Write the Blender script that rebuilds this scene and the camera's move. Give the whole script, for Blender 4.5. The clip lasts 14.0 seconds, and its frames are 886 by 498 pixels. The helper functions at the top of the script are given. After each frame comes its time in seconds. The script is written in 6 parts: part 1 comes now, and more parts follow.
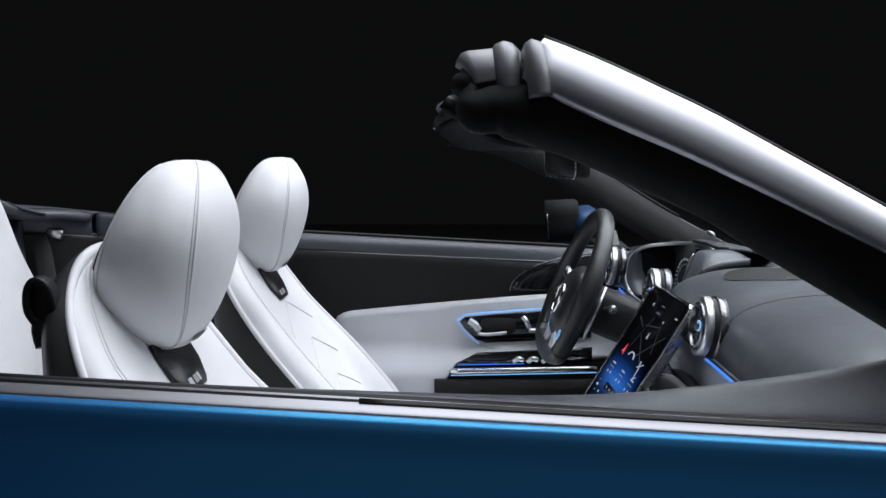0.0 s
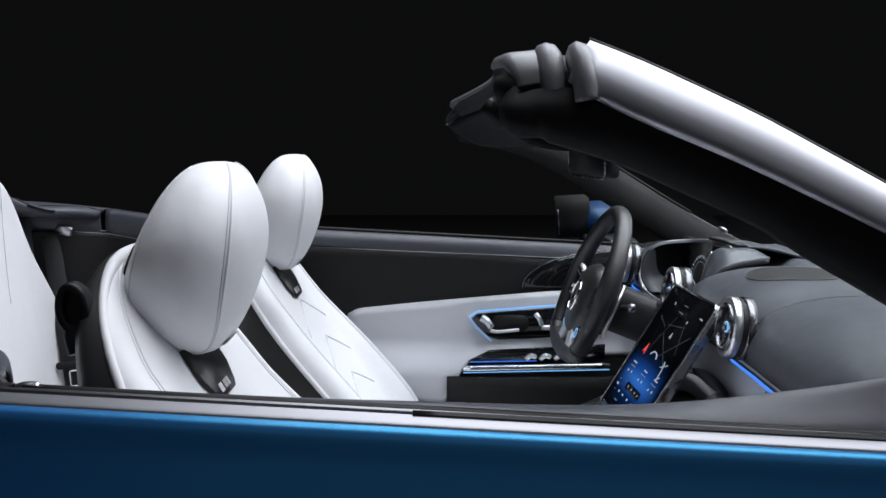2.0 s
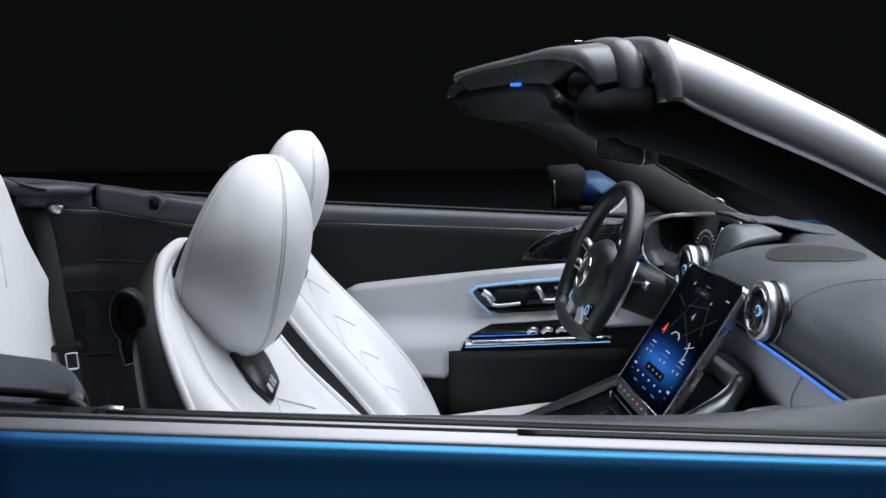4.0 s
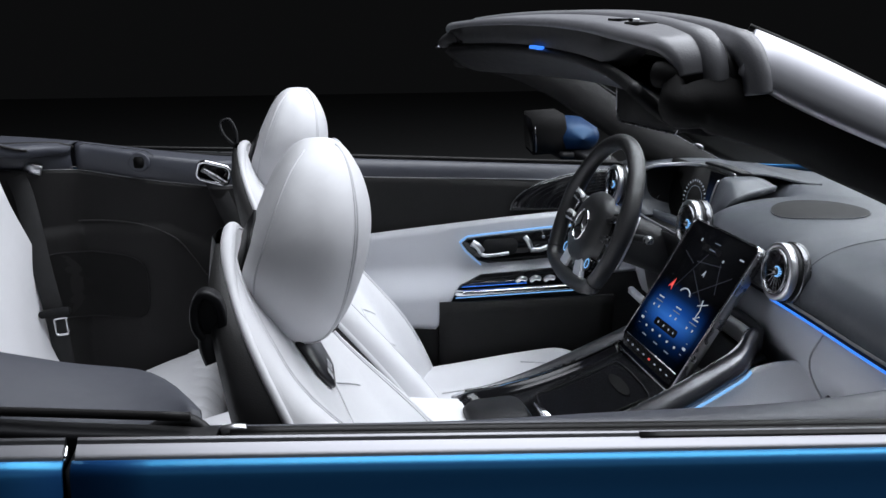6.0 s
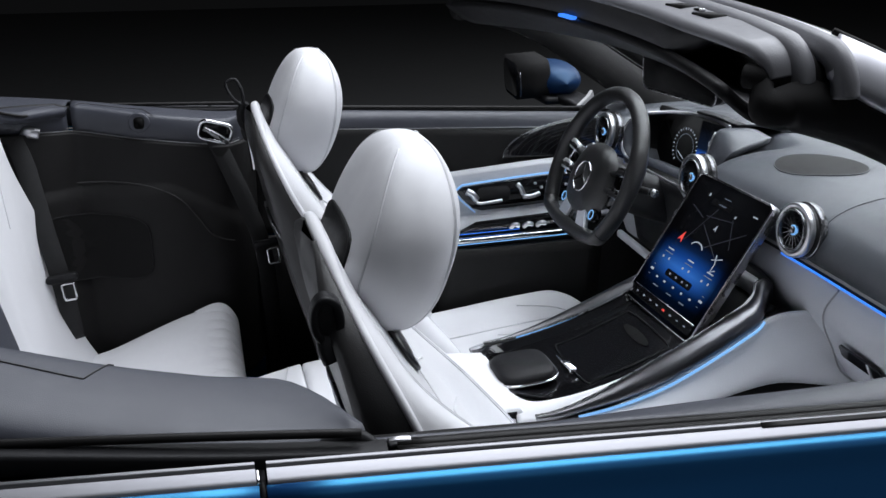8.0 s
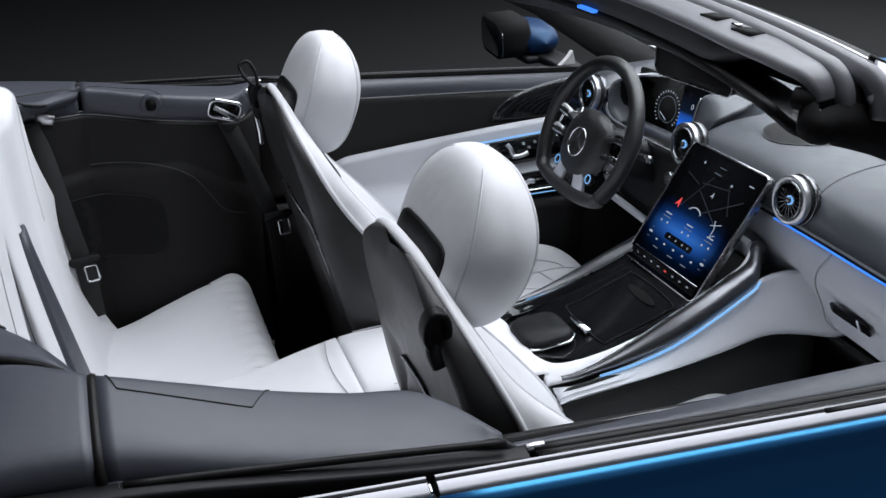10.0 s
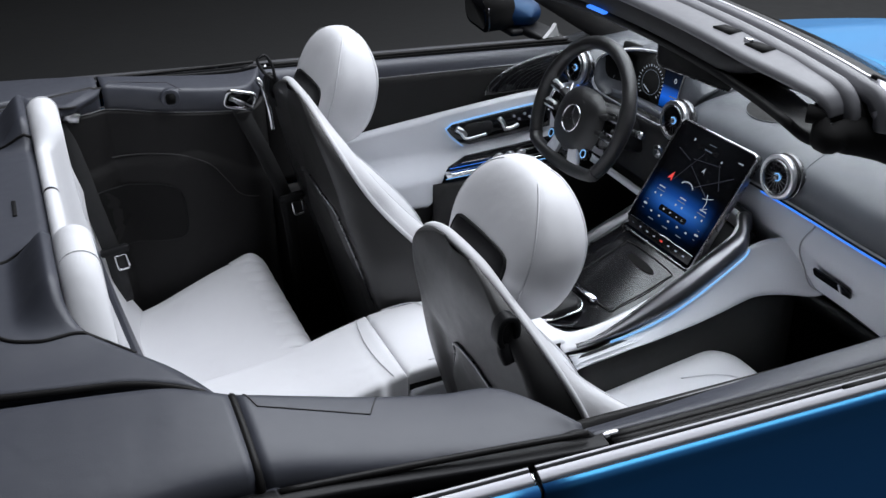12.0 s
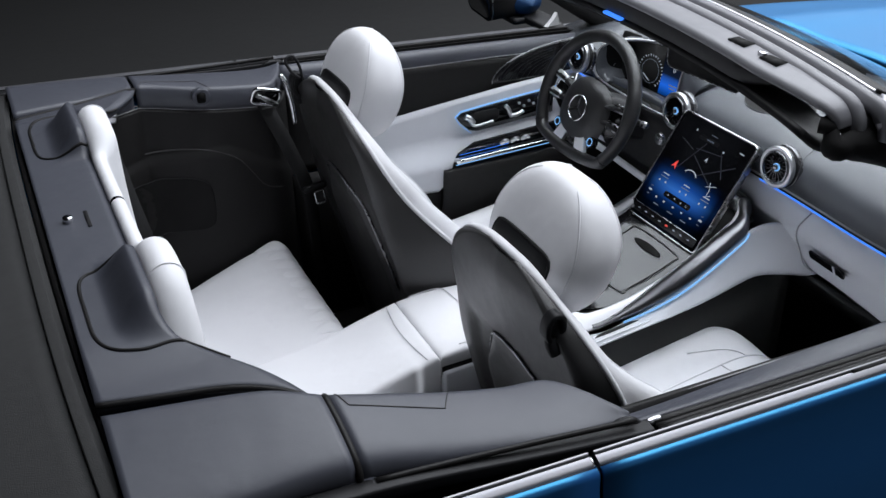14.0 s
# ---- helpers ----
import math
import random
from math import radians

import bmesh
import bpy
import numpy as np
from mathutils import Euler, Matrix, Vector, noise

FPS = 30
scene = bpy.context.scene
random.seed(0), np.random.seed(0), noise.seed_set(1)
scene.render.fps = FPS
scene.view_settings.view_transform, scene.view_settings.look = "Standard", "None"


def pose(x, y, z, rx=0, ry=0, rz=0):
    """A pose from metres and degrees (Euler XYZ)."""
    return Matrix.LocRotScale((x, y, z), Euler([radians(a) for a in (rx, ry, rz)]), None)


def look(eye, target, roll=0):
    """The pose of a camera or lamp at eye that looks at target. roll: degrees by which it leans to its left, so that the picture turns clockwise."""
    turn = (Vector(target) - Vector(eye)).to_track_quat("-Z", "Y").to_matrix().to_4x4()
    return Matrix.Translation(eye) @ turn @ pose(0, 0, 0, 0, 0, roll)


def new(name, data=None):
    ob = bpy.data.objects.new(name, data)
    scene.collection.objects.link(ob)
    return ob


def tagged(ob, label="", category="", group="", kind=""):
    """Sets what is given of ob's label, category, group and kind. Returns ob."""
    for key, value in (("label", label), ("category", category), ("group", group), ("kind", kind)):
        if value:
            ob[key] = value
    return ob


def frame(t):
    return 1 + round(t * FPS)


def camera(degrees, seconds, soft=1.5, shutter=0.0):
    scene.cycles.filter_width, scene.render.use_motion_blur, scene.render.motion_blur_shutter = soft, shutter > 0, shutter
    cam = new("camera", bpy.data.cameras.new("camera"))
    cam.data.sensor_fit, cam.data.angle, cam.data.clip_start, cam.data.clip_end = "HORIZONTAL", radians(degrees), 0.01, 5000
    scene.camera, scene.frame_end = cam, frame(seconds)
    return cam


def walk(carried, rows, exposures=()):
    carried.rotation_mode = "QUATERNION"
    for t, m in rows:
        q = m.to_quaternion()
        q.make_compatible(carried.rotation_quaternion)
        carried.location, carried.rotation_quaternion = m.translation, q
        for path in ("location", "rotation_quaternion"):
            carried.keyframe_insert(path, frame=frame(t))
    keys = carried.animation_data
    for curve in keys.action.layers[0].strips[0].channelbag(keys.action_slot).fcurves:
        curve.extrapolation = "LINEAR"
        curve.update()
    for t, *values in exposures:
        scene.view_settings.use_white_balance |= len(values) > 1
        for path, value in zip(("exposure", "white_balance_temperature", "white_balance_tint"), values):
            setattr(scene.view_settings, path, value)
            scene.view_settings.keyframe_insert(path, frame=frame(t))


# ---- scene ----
cam = camera(50.3, 14.0)
METRES, EYE, TILT, LEAN, TURN = 1.28, 1.17, -5.8, 0.0, 0.0
ROWS = [
    (0.0, 0.0, 0.0, 0.0, -0.0, 0.0, 0.0),
    (0.5, -0.0047, 0.0016, 0.0009, 0.04, -0.03, -0.01),
    (1.0, -0.0132, 0.004, 0.0029, -0.06, -0.09, 0.0),
    (1.5, -0.0266, 0.0077, 0.0064, -0.31, -0.27, -0.0),
    (2.0, -0.0422, 0.0119, 0.0125, -0.66, -0.62, 0.02),
    (2.5, -0.0626, 0.0169, 0.0204, -1.19, -1.12, 0.03),
    (3.0, -0.086, 0.0231, 0.0289, -1.92, -1.74, 0.1),
    (5.5, -0.2332, 0.0554, 0.0953, -7.7, -7.13, 0.91),
    (6.0, -0.2665, 0.0601, 0.1099, -9.0, -8.44, 1.03),
    (6.5, -0.3041, 0.0649, 0.1268, -10.44, -9.88, 1.18),
    (7.0, -0.3406, 0.0683, 0.1441, -11.79, -11.21, 1.29),
    (7.5, -0.3817, 0.0712, 0.1657, -13.23, -12.65, 1.4),
    (8.0, -0.42, 0.0723, 0.1889, -14.51, -13.99, 1.49),
    (10.5, -0.6195, 0.0585, 0.3304, -21.28, -20.52, 2.17),
    (11.0, -0.6546, 0.0531, 0.3593, -22.41, -21.64, 2.31),
    (11.5, -0.6913, 0.0467, 0.3906, -23.51, -22.76, 2.46),
    (12.0, -0.7246, 0.0403, 0.4194, -24.41, -23.72, 2.56),
    (12.5, -0.76, 0.0334, 0.4488, -25.24, -24.64, 2.61),
    (13.0, -0.7907, 0.0281, 0.4733, -25.85, -25.35, 2.55),
    (13.5, -0.8161, 0.0226, 0.4956, -26.3, -25.97, 2.52),
    (14.0, -0.8366, 0.0175, 0.5125, -26.67, -26.37, 2.56),
]
walk(cam, [(t, pose(0, -1.552, EYE, TILT, LEAN, TURN) @ pose(METRES * x, METRES * y, METRES * z, 90 + pitch, roll, yaw)) for t, x, y, z, yaw, pitch, roll in ROWS])


# ---- world and light ----
world = bpy.data.worlds.new("studio_dark")
world.use_nodes = True
scene.world = world
world.node_tree.nodes["Background"].inputs[0].default_value = (0.6, 0.62, 0.66, 1)
world.node_tree.nodes["Background"].inputs[1].default_value = 0.0062


def softbox(name, eye, target, sx, sy, watts, color):
    d = bpy.data.lights.new(name, "AREA")
    d.shape, d.size, d.size_y, d.energy, d.color = "RECTANGLE", sx, sy, watts, color
    ob = new(name, d)
    ob.matrix_world = look(eye, target)
    return ob


softbox("overhead_softbox", (2.15, 0.8, 4.0), (1.95, 0.8, 0.8), 4.8, 5.6, 470, (0.885, 0.924, 1.0))
softbox("front_softbox", (4.2, 0.3, 2.7), (0, 0, 0.9), 2.2, 1.2, 10, (0.90, 0.94, 1.0))

# Unseen fill, added on the near side to lift the flank paint.
softbox("side_fill_softbox", (0.9, -5.2, 2.3), (0.3, -0.8, 0.75), 6.0, 2.6, 15, (0.88, 0.93, 1.0))
# Unseen softbox, added beyond the far front wing to brighten the bonnet.
softbox("bonnet_fill_softbox", (7.4, 5.2, 3.2), (1.0, 0.2, 0.9), 6.0, 2.4, 95, (0.90, 0.94, 1.0))


# ---- materials ----
def nodes_of(name):
    m = bpy.data.materials.new(name)
    m.use_nodes = True
    nt = m.node_tree
    return m, nt, nt.nodes["Principled BSDF"]


def mat(name, col, rough=0.5, metal=0.0, grain=0.0, grain_size=900, wear=0.12, wear_size=9, coat=0.0, spec=0.5, rough_var=0.06, voro=False, crumple=0.1):
    """Base colour with large-scale variation, roughness variation and fine relief."""
    m, nt, b = nodes_of(name)
    N, L = nt.nodes.new, nt.links.new
    co = N("ShaderNodeTexCoord")
    big = N("ShaderNodeTexNoise")
    big.inputs["Scale"].default_value, big.inputs["Detail"].default_value = wear_size, 5
    L(co.outputs["Object"], big.inputs["Vector"])
    mix = N("ShaderNodeMix")
    mix.data_type = "RGBA"
    mix.inputs["A"].default_value = (*[c * (1 - wear) for c in col], 1)
    mix.inputs["B"].default_value = (*[min(1, c * (1 + wear)) for c in col], 1)
    L(big.outputs["Fac"], mix.inputs["Factor"])
    L(mix.outputs["Result"], b.inputs["Base Color"])
    mr = N("ShaderNodeMapRange")
    mr.inputs["To Min"].default_value, mr.inputs["To Max"].default_value = max(0.02, rough - rough_var), min(1, rough + rough_var)
    fine = N("ShaderNodeTexNoise")
    fine.inputs["Scale"].default_value, fine.inputs["Detail"].default_value = wear_size * 7, 4
    L(co.outputs["Object"], fine.inputs["Vector"])
    L(fine.outputs["Fac"], mr.inputs["Value"])
    L(mr.outputs["Result"], b.inputs["Roughness"])
    b.inputs["Metallic"].default_value = metal
    b.inputs["Coat Weight"].default_value = coat
    b.inputs["Coat Roughness"].default_value = 0.04
    b.inputs["Specular IOR Level"].default_value = spec
    if grain:
        if voro:
            g = N("ShaderNodeTexVoronoi")
            out = g.outputs["Distance"]
        else:
            g = N("ShaderNodeTexNoise")
            g.inputs["Detail"].default_value = 3
            out = g.outputs["Fac"]
        g.inputs["Scale"].default_value = grain_size
        L(co.outputs["Object"], g.inputs["Vector"])
        bp = N("ShaderNodeBump")
        bp.inputs["Strength"].default_value, bp.inputs["Distance"].default_value = grain, 0.0012
        L(out, bp.inputs["Height"])
        soft = N("ShaderNodeTexNoise")
        soft.inputs["Scale"].default_value, soft.inputs["Detail"].default_value = 22, 2
        L(co.outputs["Object"], soft.inputs["Vector"])
        b2 = N("ShaderNodeBump")
        b2.inputs["Strength"].default_value, b2.inputs["Distance"].default_value = crumple, 0.01
        L(soft.outputs["Fac"], b2.inputs["Height"])
        L(b2.outputs["Normal"], bp.inputs["Normal"])
        L(bp.outputs["Normal"], b.inputs["Normal"])
    return m


def glow(name, col, strength):
    m, nt, b = nodes_of(name)
    b.inputs["Base Color"].default_value = (0.01, 0.01, 0.015, 1)
    b.inputs["Emission Color"].default_value = (*col, 1)
    b.inputs["Emission Strength"].default_value = strength
    b.inputs["Roughness"].default_value = 0.3
    return m


WHITE = mat("white_nappa_leather", (0.71, 0.71, 0.73), 0.55, grain=0.2, grain_size=1500, wear=0.03, voro=True, crumple=0.2)
WHITE_DOOR = mat("white_door_leather", (0.48, 0.49, 0.52), 0.5, grain=0.3, grain_size=700, wear=0.04, voro=True)
SEAM = mat("grey_seam_thread", (0.58, 0.58, 0.60), 0.7, grain=0.4, grain_size=1500)
PALE_SEAM = mat("pale_stitch_thread", (0.3, 0.3, 0.31), 0.7, grain=0.4, grain_size=1500)
PAD = mat("slate_grey_dash_leather", (0.036, 0.039, 0.045), 0.31, grain=0.2, grain_size=1000, wear=0.06, voro=True)
LOWER = mat("pale_grey_dash_leather", (0.52, 0.53, 0.56), 0.5, grain=0.3, grain_size=650, wear=0.05, voro=True)
DECK = mat("dark_grey_deck_leather", (0.047, 0.050, 0.063), 0.45, grain=0.14, grain_size=1300, wear=0.06, voro=True)
PLATE = mat("satin_black_plate", (0.010, 0.010, 0.011), 0.30, wear=0.1)
DARK = mat("black_trim_leather", (0.0095, 0.009, 0.009), 0.6, grain=0.4, grain_size=600, wear=0.1, spec=0.25, voro=True)
PANEL_EDGE = mat("black_panel_edge", (0.020, 0.019, 0.019), 0.5, grain=0.3, grain_size=800)
BELT_METAL = mat("satin_belt_metal", (0.24, 0.24, 0.255), 0.42, metal=1, wear=0.015, wear_size=3, rough_var=0.006)
SHELL = mat("anthracite_seat_shell", (0.027, 0.0265, 0.0265), 0.40, grain=0.3, grain_size=800, wear=0.08)
BLACK = mat("matt_black_plastic", (0.010, 0.010, 0.011), 0.46, grain=0.2, grain_size=900, spec=0.2)
RUBBER = mat("black_rubber_seal", (0.012, 0.0115, 0.0115), 0.42, grain=0.2, grain_size=500, spec=0.15)
GREY_RUBBER = mat("grey_roof_seal", (0.16, 0.16, 0.172), 0.40, grain=0.2, grain_size=500)
GLOSS = mat("piano_black", (0.006, 0.006, 0.007), 0.08, wear=0.2, rough_var=0.006)
CHROME = mat("polished_chrome", (0.78, 0.78, 0.8), 0.12, metal=1, wear=0.02, rough_var=0.04)
SATIN = mat("satin_aluminium", (0.62, 0.62, 0.64), 0.3, metal=1, wear=0.05, rough_var=0.06)
DSATIN = mat("dark_brushed_metal", (0.27, 0.27, 0.28), 0.28, metal=1, wear=0.08, rough_var=0.08)
SILVER = mat("silver_pillar_paint", (0.46, 0.46, 0.495), 0.47, metal=0.7, wear=0.02, coat=0.2, rough_var=0.02)
VENT = mat("vent_satin_metal", (0.18, 0.18, 0.19), 0.26, metal=1, wear=0.05, rough_var=0.05)
CARPET = mat("black_carpet", (0.017, 0.017, 0.017), 0.95, grain=0.8, grain_size=420)
WEB = mat("black_belt_webbing", (0.008, 0.008, 0.0085), 0.75, grain=0.5, grain_size=900)
FABRIC = mat("black_soft_top_cloth", (0.014, 0.014, 0.014), 0.85, grain=0.7, grain_size=700)
FLOOR = mat("dark_studio_floor", (0.011, 0.011, 0.011), 0.8, grain=0.2, grain_size=60, wear=0.15, wear_size=1.5)


def flip_paint(name, deep, flash, rough, share):
    """Metallic paint: deep pigment in the shade, flakes that flash lighter where they mirror a lamp."""
    m, nt, b = nodes_of(name)
    N, L = nt.nodes.new, nt.links.new
    co = N("ShaderNodeTexCoord")
    big = N("ShaderNodeTexNoise")
    big.inputs["Scale"].default_value, big.inputs["Detail"].default_value = 5, 4
    L(co.outputs["Object"], big.inputs["Vector"])
    mix = N("ShaderNodeMix")
    mix.data_type = "RGBA"
    mix.inputs["A"].default_value = (*[c * 0.95 for c in deep], 1)
    mix.inputs["B"].default_value = (*[c * 1.05 for c in deep], 1)
    L(big.outputs["Fac"], mix.inputs["Factor"])
    L(mix.outputs["Result"], b.inputs["Base Color"])
    b.inputs["Roughness"].default_value = 0.5
    b.inputs["Specular IOR Level"].default_value = 0.25
    b.inputs["Coat Weight"].default_value = 0.10
    b.inputs["Coat Roughness"].default_value = 0.05
    flake = N("ShaderNodeTexVoronoi")
    flake.inputs["Scale"].default_value = 2600
    L(co.outputs["Object"], flake.inputs["Vector"])
    bump = N("ShaderNodeBump")
    bump.inputs["Strength"].default_value, bump.inputs["Distance"].default_value = 0.05, 0.0004
    L(flake.outputs["Distance"], bump.inputs["Height"])
    gl = N("ShaderNodeBsdfAnisotropic")
    gl.inputs["Color"].default_value = (*flash, 1)
    gl.inputs["Roughness"].default_value = rough
    L(bump.outputs["Normal"], gl.inputs["Normal"])
    blend = N("ShaderNodeMixShader")
    blend.inputs[0].default_value = share
    L(b.outputs[0], blend.inputs[1])
    L(gl.outputs[0], blend.inputs[2])
    L(blend.outputs[0], nt.nodes["Material Output"].inputs["Surface"])
    return m


BLUE = flip_paint("metallic_blue_paint", (0.007, 0.050, 0.185), (0.06, 0.55, 0.90), 0.40, 0.22)
# The body's blue again, darkened for the shade on the mirror housing.
SHADED_BLUE = flip_paint("shaded_blue_paint", (0.003, 0.022, 0.075), (0.02, 0.18, 0.36), 0.40, 0.08)
PILLAR = mat("black_pillar_cloth", (0.015, 0.0147, 0.0147), 0.75, grain=0.3, grain_size=800, spec=0.08)
RECESS = mat("black_speaker_cloth", (0.0058, 0.0056, 0.0056), 0.7, grain=0.5, grain_size=1400, spec=0.2)
RAIL = mat("dark_satin_rail", (0.17, 0.17, 0.18), 0.32, metal=1, wear=0.03, rough_var=0.01)
# Near-black for display faces; in hood and holes it paints their shade.
WELL = mat("shade_and_glass_black", (0.003, 0.003, 0.003), 0.6, wear=0.2, spec=0.1)
# Darker version of the header trim, painting the shade on its rear side.
SHADED_TRIM = mat("shaded_header_trim", (0.032, 0.032, 0.034), 0.6, grain=0.3, grain_size=900, spec=0.25)
LED = glow("blue_ambient_light", (0.04, 0.22, 1.0), 1.3)
LED_SOFT = glow("pale_blue_ambient_light", (0.22, 0.52, 1.0), 0.95)
ICON = glow("display_white", (0.75, 0.85, 1.0), 0.42)
ICON_DIM = glow("display_grey", (0.4, 0.5, 0.65), 0.25)
RED = glow("display_red", (1.0, 0.08, 0.06), 0.8)
MAPLINE = glow("display_map_line", (0.25, 0.3, 0.4), 0.04)


def screen_material(name, z0, z1, peak, strength, y0=0.0, half=1.0):
    """A lit display: dark at both ends, a blue band of light between."""
    m, nt, b = nodes_of(name)
    N, L = nt.nodes.new, nt.links.new
    co = N("ShaderNodeTexCoord")
    sep = N("ShaderNodeSeparateXYZ")
    L(co.outputs["Object"], sep.inputs[0])
    mr = N("ShaderNodeMapRange")
    mr.inputs["From Min"].default_value, mr.inputs["From Max"].default_value = z0, z1
    L(sep.outputs["Z"], mr.inputs["Value"])
    ra = N("ShaderNodeValToRGB")
    els = ra.color_ramp.elements
    els[0].position, els[0].color = 0.0, (0.0008, 0.001, 0.002, 1)
    els[1].position, els[1].color = 1.0, (0.0008, 0.001, 0.0014, 1)
    for p, c in peak:
        e = els.new(p)
        e.color = (*c, 1)
    L(mr.outputs["Result"], ra.inputs["Fac"])
    L(ra.outputs["Color"], b.inputs["Emission Color"])
    # the glow fades towards both sides
    off = N("ShaderNodeMath")
    off.operation = "SUBTRACT"
    off.inputs[1].default_value = y0
    L(sep.outputs["Y"], off.inputs[0])
    sq = N("ShaderNodeMath")
    sq.operation = "POWER"
    ab = N("ShaderNodeMath")
    ab.operation = "ABSOLUTE"
    L(off.outputs[0], ab.inputs[0])
    L(ab.outputs[0], sq.inputs[0])
    sq.inputs[1].default_value = 2
    fade = N("ShaderNodeMapRange")
    fade.inputs["From Max"].default_value = half * half
    fade.inputs["To Min"].default_value, fade.inputs["To Max"].default_value = strength, strength * 0.06
    L(sq.outputs[0], fade.inputs["Value"])
    L(fade.outputs["Result"], b.inputs["Emission Strength"])
    b.inputs["Base Color"].default_value = (0.001, 0.001, 0.0012, 1)
    b.inputs["Roughness"].default_value = 0.12
    b.inputs["IOR"].default_value = 1.02
    return m


def glass_material(name, tint):
    m, nt, b = nodes_of(name)
    b.inputs["Base Color"].default_value = (*tint, 1)
    b.inputs["Transmission Weight"].default_value = 1
    b.inputs["Roughness"].default_value = 0.0
    b.inputs["IOR"].default_value = 1.02
    return m


GLASS = glass_material("windscreen_glass", (0.93, 0.96, 0.96))


# ---- building helpers ----
def thing(name, at, label, category, group="", kind=""):
    ob = new(name)
    ob.empty_display_size = 0.05
    ob.matrix_basis = Matrix.Translation(at)
    return tagged(ob, label, category, group, kind)


def root_offset(ob):
    v = Vector((0, 0, 0))
    while ob:
        v += ob.matrix_basis.translation
        ob = ob.parent
    return v


def part(name, bm, material, parent, label="", flat=False):
    """Links bm, drawn in world coordinates, as one mesh under parent."""
    me = bpy.data.meshes.new(name)
    off = root_offset(parent)
    bmesh.ops.translate(bm, verts=bm.verts, vec=-off)
    bmesh.ops.recalc_face_normals(bm, faces=bm.faces)
    bm.to_mesh(me)
    bm.free()
    if not flat:
        me.shade_smooth()
    me.materials.append(material)
    ob = new(name, me)
    ob.parent = parent
    if label:
        ob["label"] = label
    return ob


def crease(ob, deg=38):
    """Sharp edges past an angle, smooth faces between."""
    ob.data.set_sharp_from_angle(angle=radians(deg))
    return ob


def tab(x, rows):
    """Smooth value from a table of (x, value...) rows."""
    if x <= rows[0][0]:
        r = rows[0][1:]
        return r[0] if len(r) == 1 else r
    for i in range(len(rows) - 1):
        a, b = rows[i], rows[i + 1]
        if x <= b[0]:
            t = (x - a[0]) / (b[0] - a[0])
            pa, nb = rows[max(0, i - 1)], rows[min(len(rows) - 1, i + 2)]
            out = []
            for k in range(1, len(a)):
                h = b[0] - a[0]
                ma = (b[k] - pa[k]) / max(1e-9, b[0] - pa[0]) * h
                mb = (nb[k] - a[k]) / max(1e-9, nb[0] - a[0]) * h
                t2, t3 = t * t, t * t * t
                out.append((2 * t3 - 3 * t2 + 1) * a[k] + (t3 - 2 * t2 + t) * ma + (-2 * t3 + 3 * t2) * b[k] + (t3 - t2) * mb)
            return out[0] if len(out) == 1 else tuple(out)
    r = rows[-1][1:]
    return r[0] if len(r) == 1 else r


def smooth(a, b, x):
    t = max(0.0, min(1.0, (x - a) / (b - a)))
    return t * t * (3 - 2 * t)


def curve_pts(pts, n=24, closed=False):
    """Catmull-Rom points through pts."""
    P = [Vector(p) for p in pts]
    k, out = len(P), []
    segs = k if closed else k - 1
    for i in range(segs):
        if closed:
            a, b, c, d = P[i - 1], P[i], P[(i + 1) % k], P[(i + 2) % k]
        else:
            a, b, c, d = P[max(0, i - 1)], P[i], P[i + 1], P[min(k - 1, i + 2)]
        m = max(2, n // segs)
        for j in range(m):
            t = j / m
            out.append(0.5 * (2 * b + (c - a) * t + (2 * a - 5 * b + 4 * c - d) * t * t + (3 * b - a - 3 * c + d) * t ** 3))
    if not closed:
        out.append(P[-1])
    return out


def grid(fn, nu, nv, close_u=False, close_v=False, bm=None):
    """A sheet fn(u, v), u and v from 0 to 1."""
    bm = bm or bmesh.new()
    du, dv = nu if close_u else nu - 1, nv if close_v else nv - 1
    V = [[bm.verts.new(fn(i / du, j / dv)) for j in range(nv)] for i in range(nu)]
    for i in range(du):
        for j in range(dv):
            q = [V[i][j], V[(i + 1) % nu][j], V[(i + 1) % nu][(j + 1) % nv], V[i][(j + 1) % nv]]
            try:
                bm.faces.new(q)
            except ValueError:
                pass
    return bm


def thicken(bm, d):
    bmesh.ops.recalc_face_normals(bm, faces=bm.faces)
    bmesh.ops.solidify(bm, geom=bm.faces[:], thickness=d)
    return bm


def sweep(path, profile, up=(0, 0, 1), closed=False, scale=None, bm=None):
    """Carries a closed profile of (side, up) pairs along path, with capped ends."""
    bm = bm or bmesh.new()
    P = [Vector(p) for p in path]
    n, up, rings = len(P), Vector(up), []
    for i, p in enumerate(P):
        a = P[i - 1] if (i or closed) else P[i]
        b = P[(i + 1) % n] if (i < n - 1 or closed) else P[i]
        d = (b - a).normalized()
        side = d.cross(up)
        side = side.normalized() if side.length > 1e-6 else Vector((0, 1, 0))
        u = side.cross(d).normalized()
        s = scale(i / max(1, n - 1)) if scale else 1
        rings.append([bm.verts.new(p + side * (q[0] * s) + u * (q[1] * s)) for q in profile])
    k = len(profile)
    for i in range(n if closed else n - 1):
        r, t = rings[i], rings[(i + 1) % n]
        for j in range(k):
            bm.faces.new((r[j], r[(j + 1) % k], t[(j + 1) % k], t[j]))
    if not closed:
        bm.faces.new(rings[0][::-1])
        bm.faces.new(rings[-1])
    return bm


def circle(r, n=8, ry=None):
    ry = ry or r
    return [(r * math.cos(2 * math.pi * i / n), ry * math.sin(2 * math.pi * i / n)) for i in range(n)]


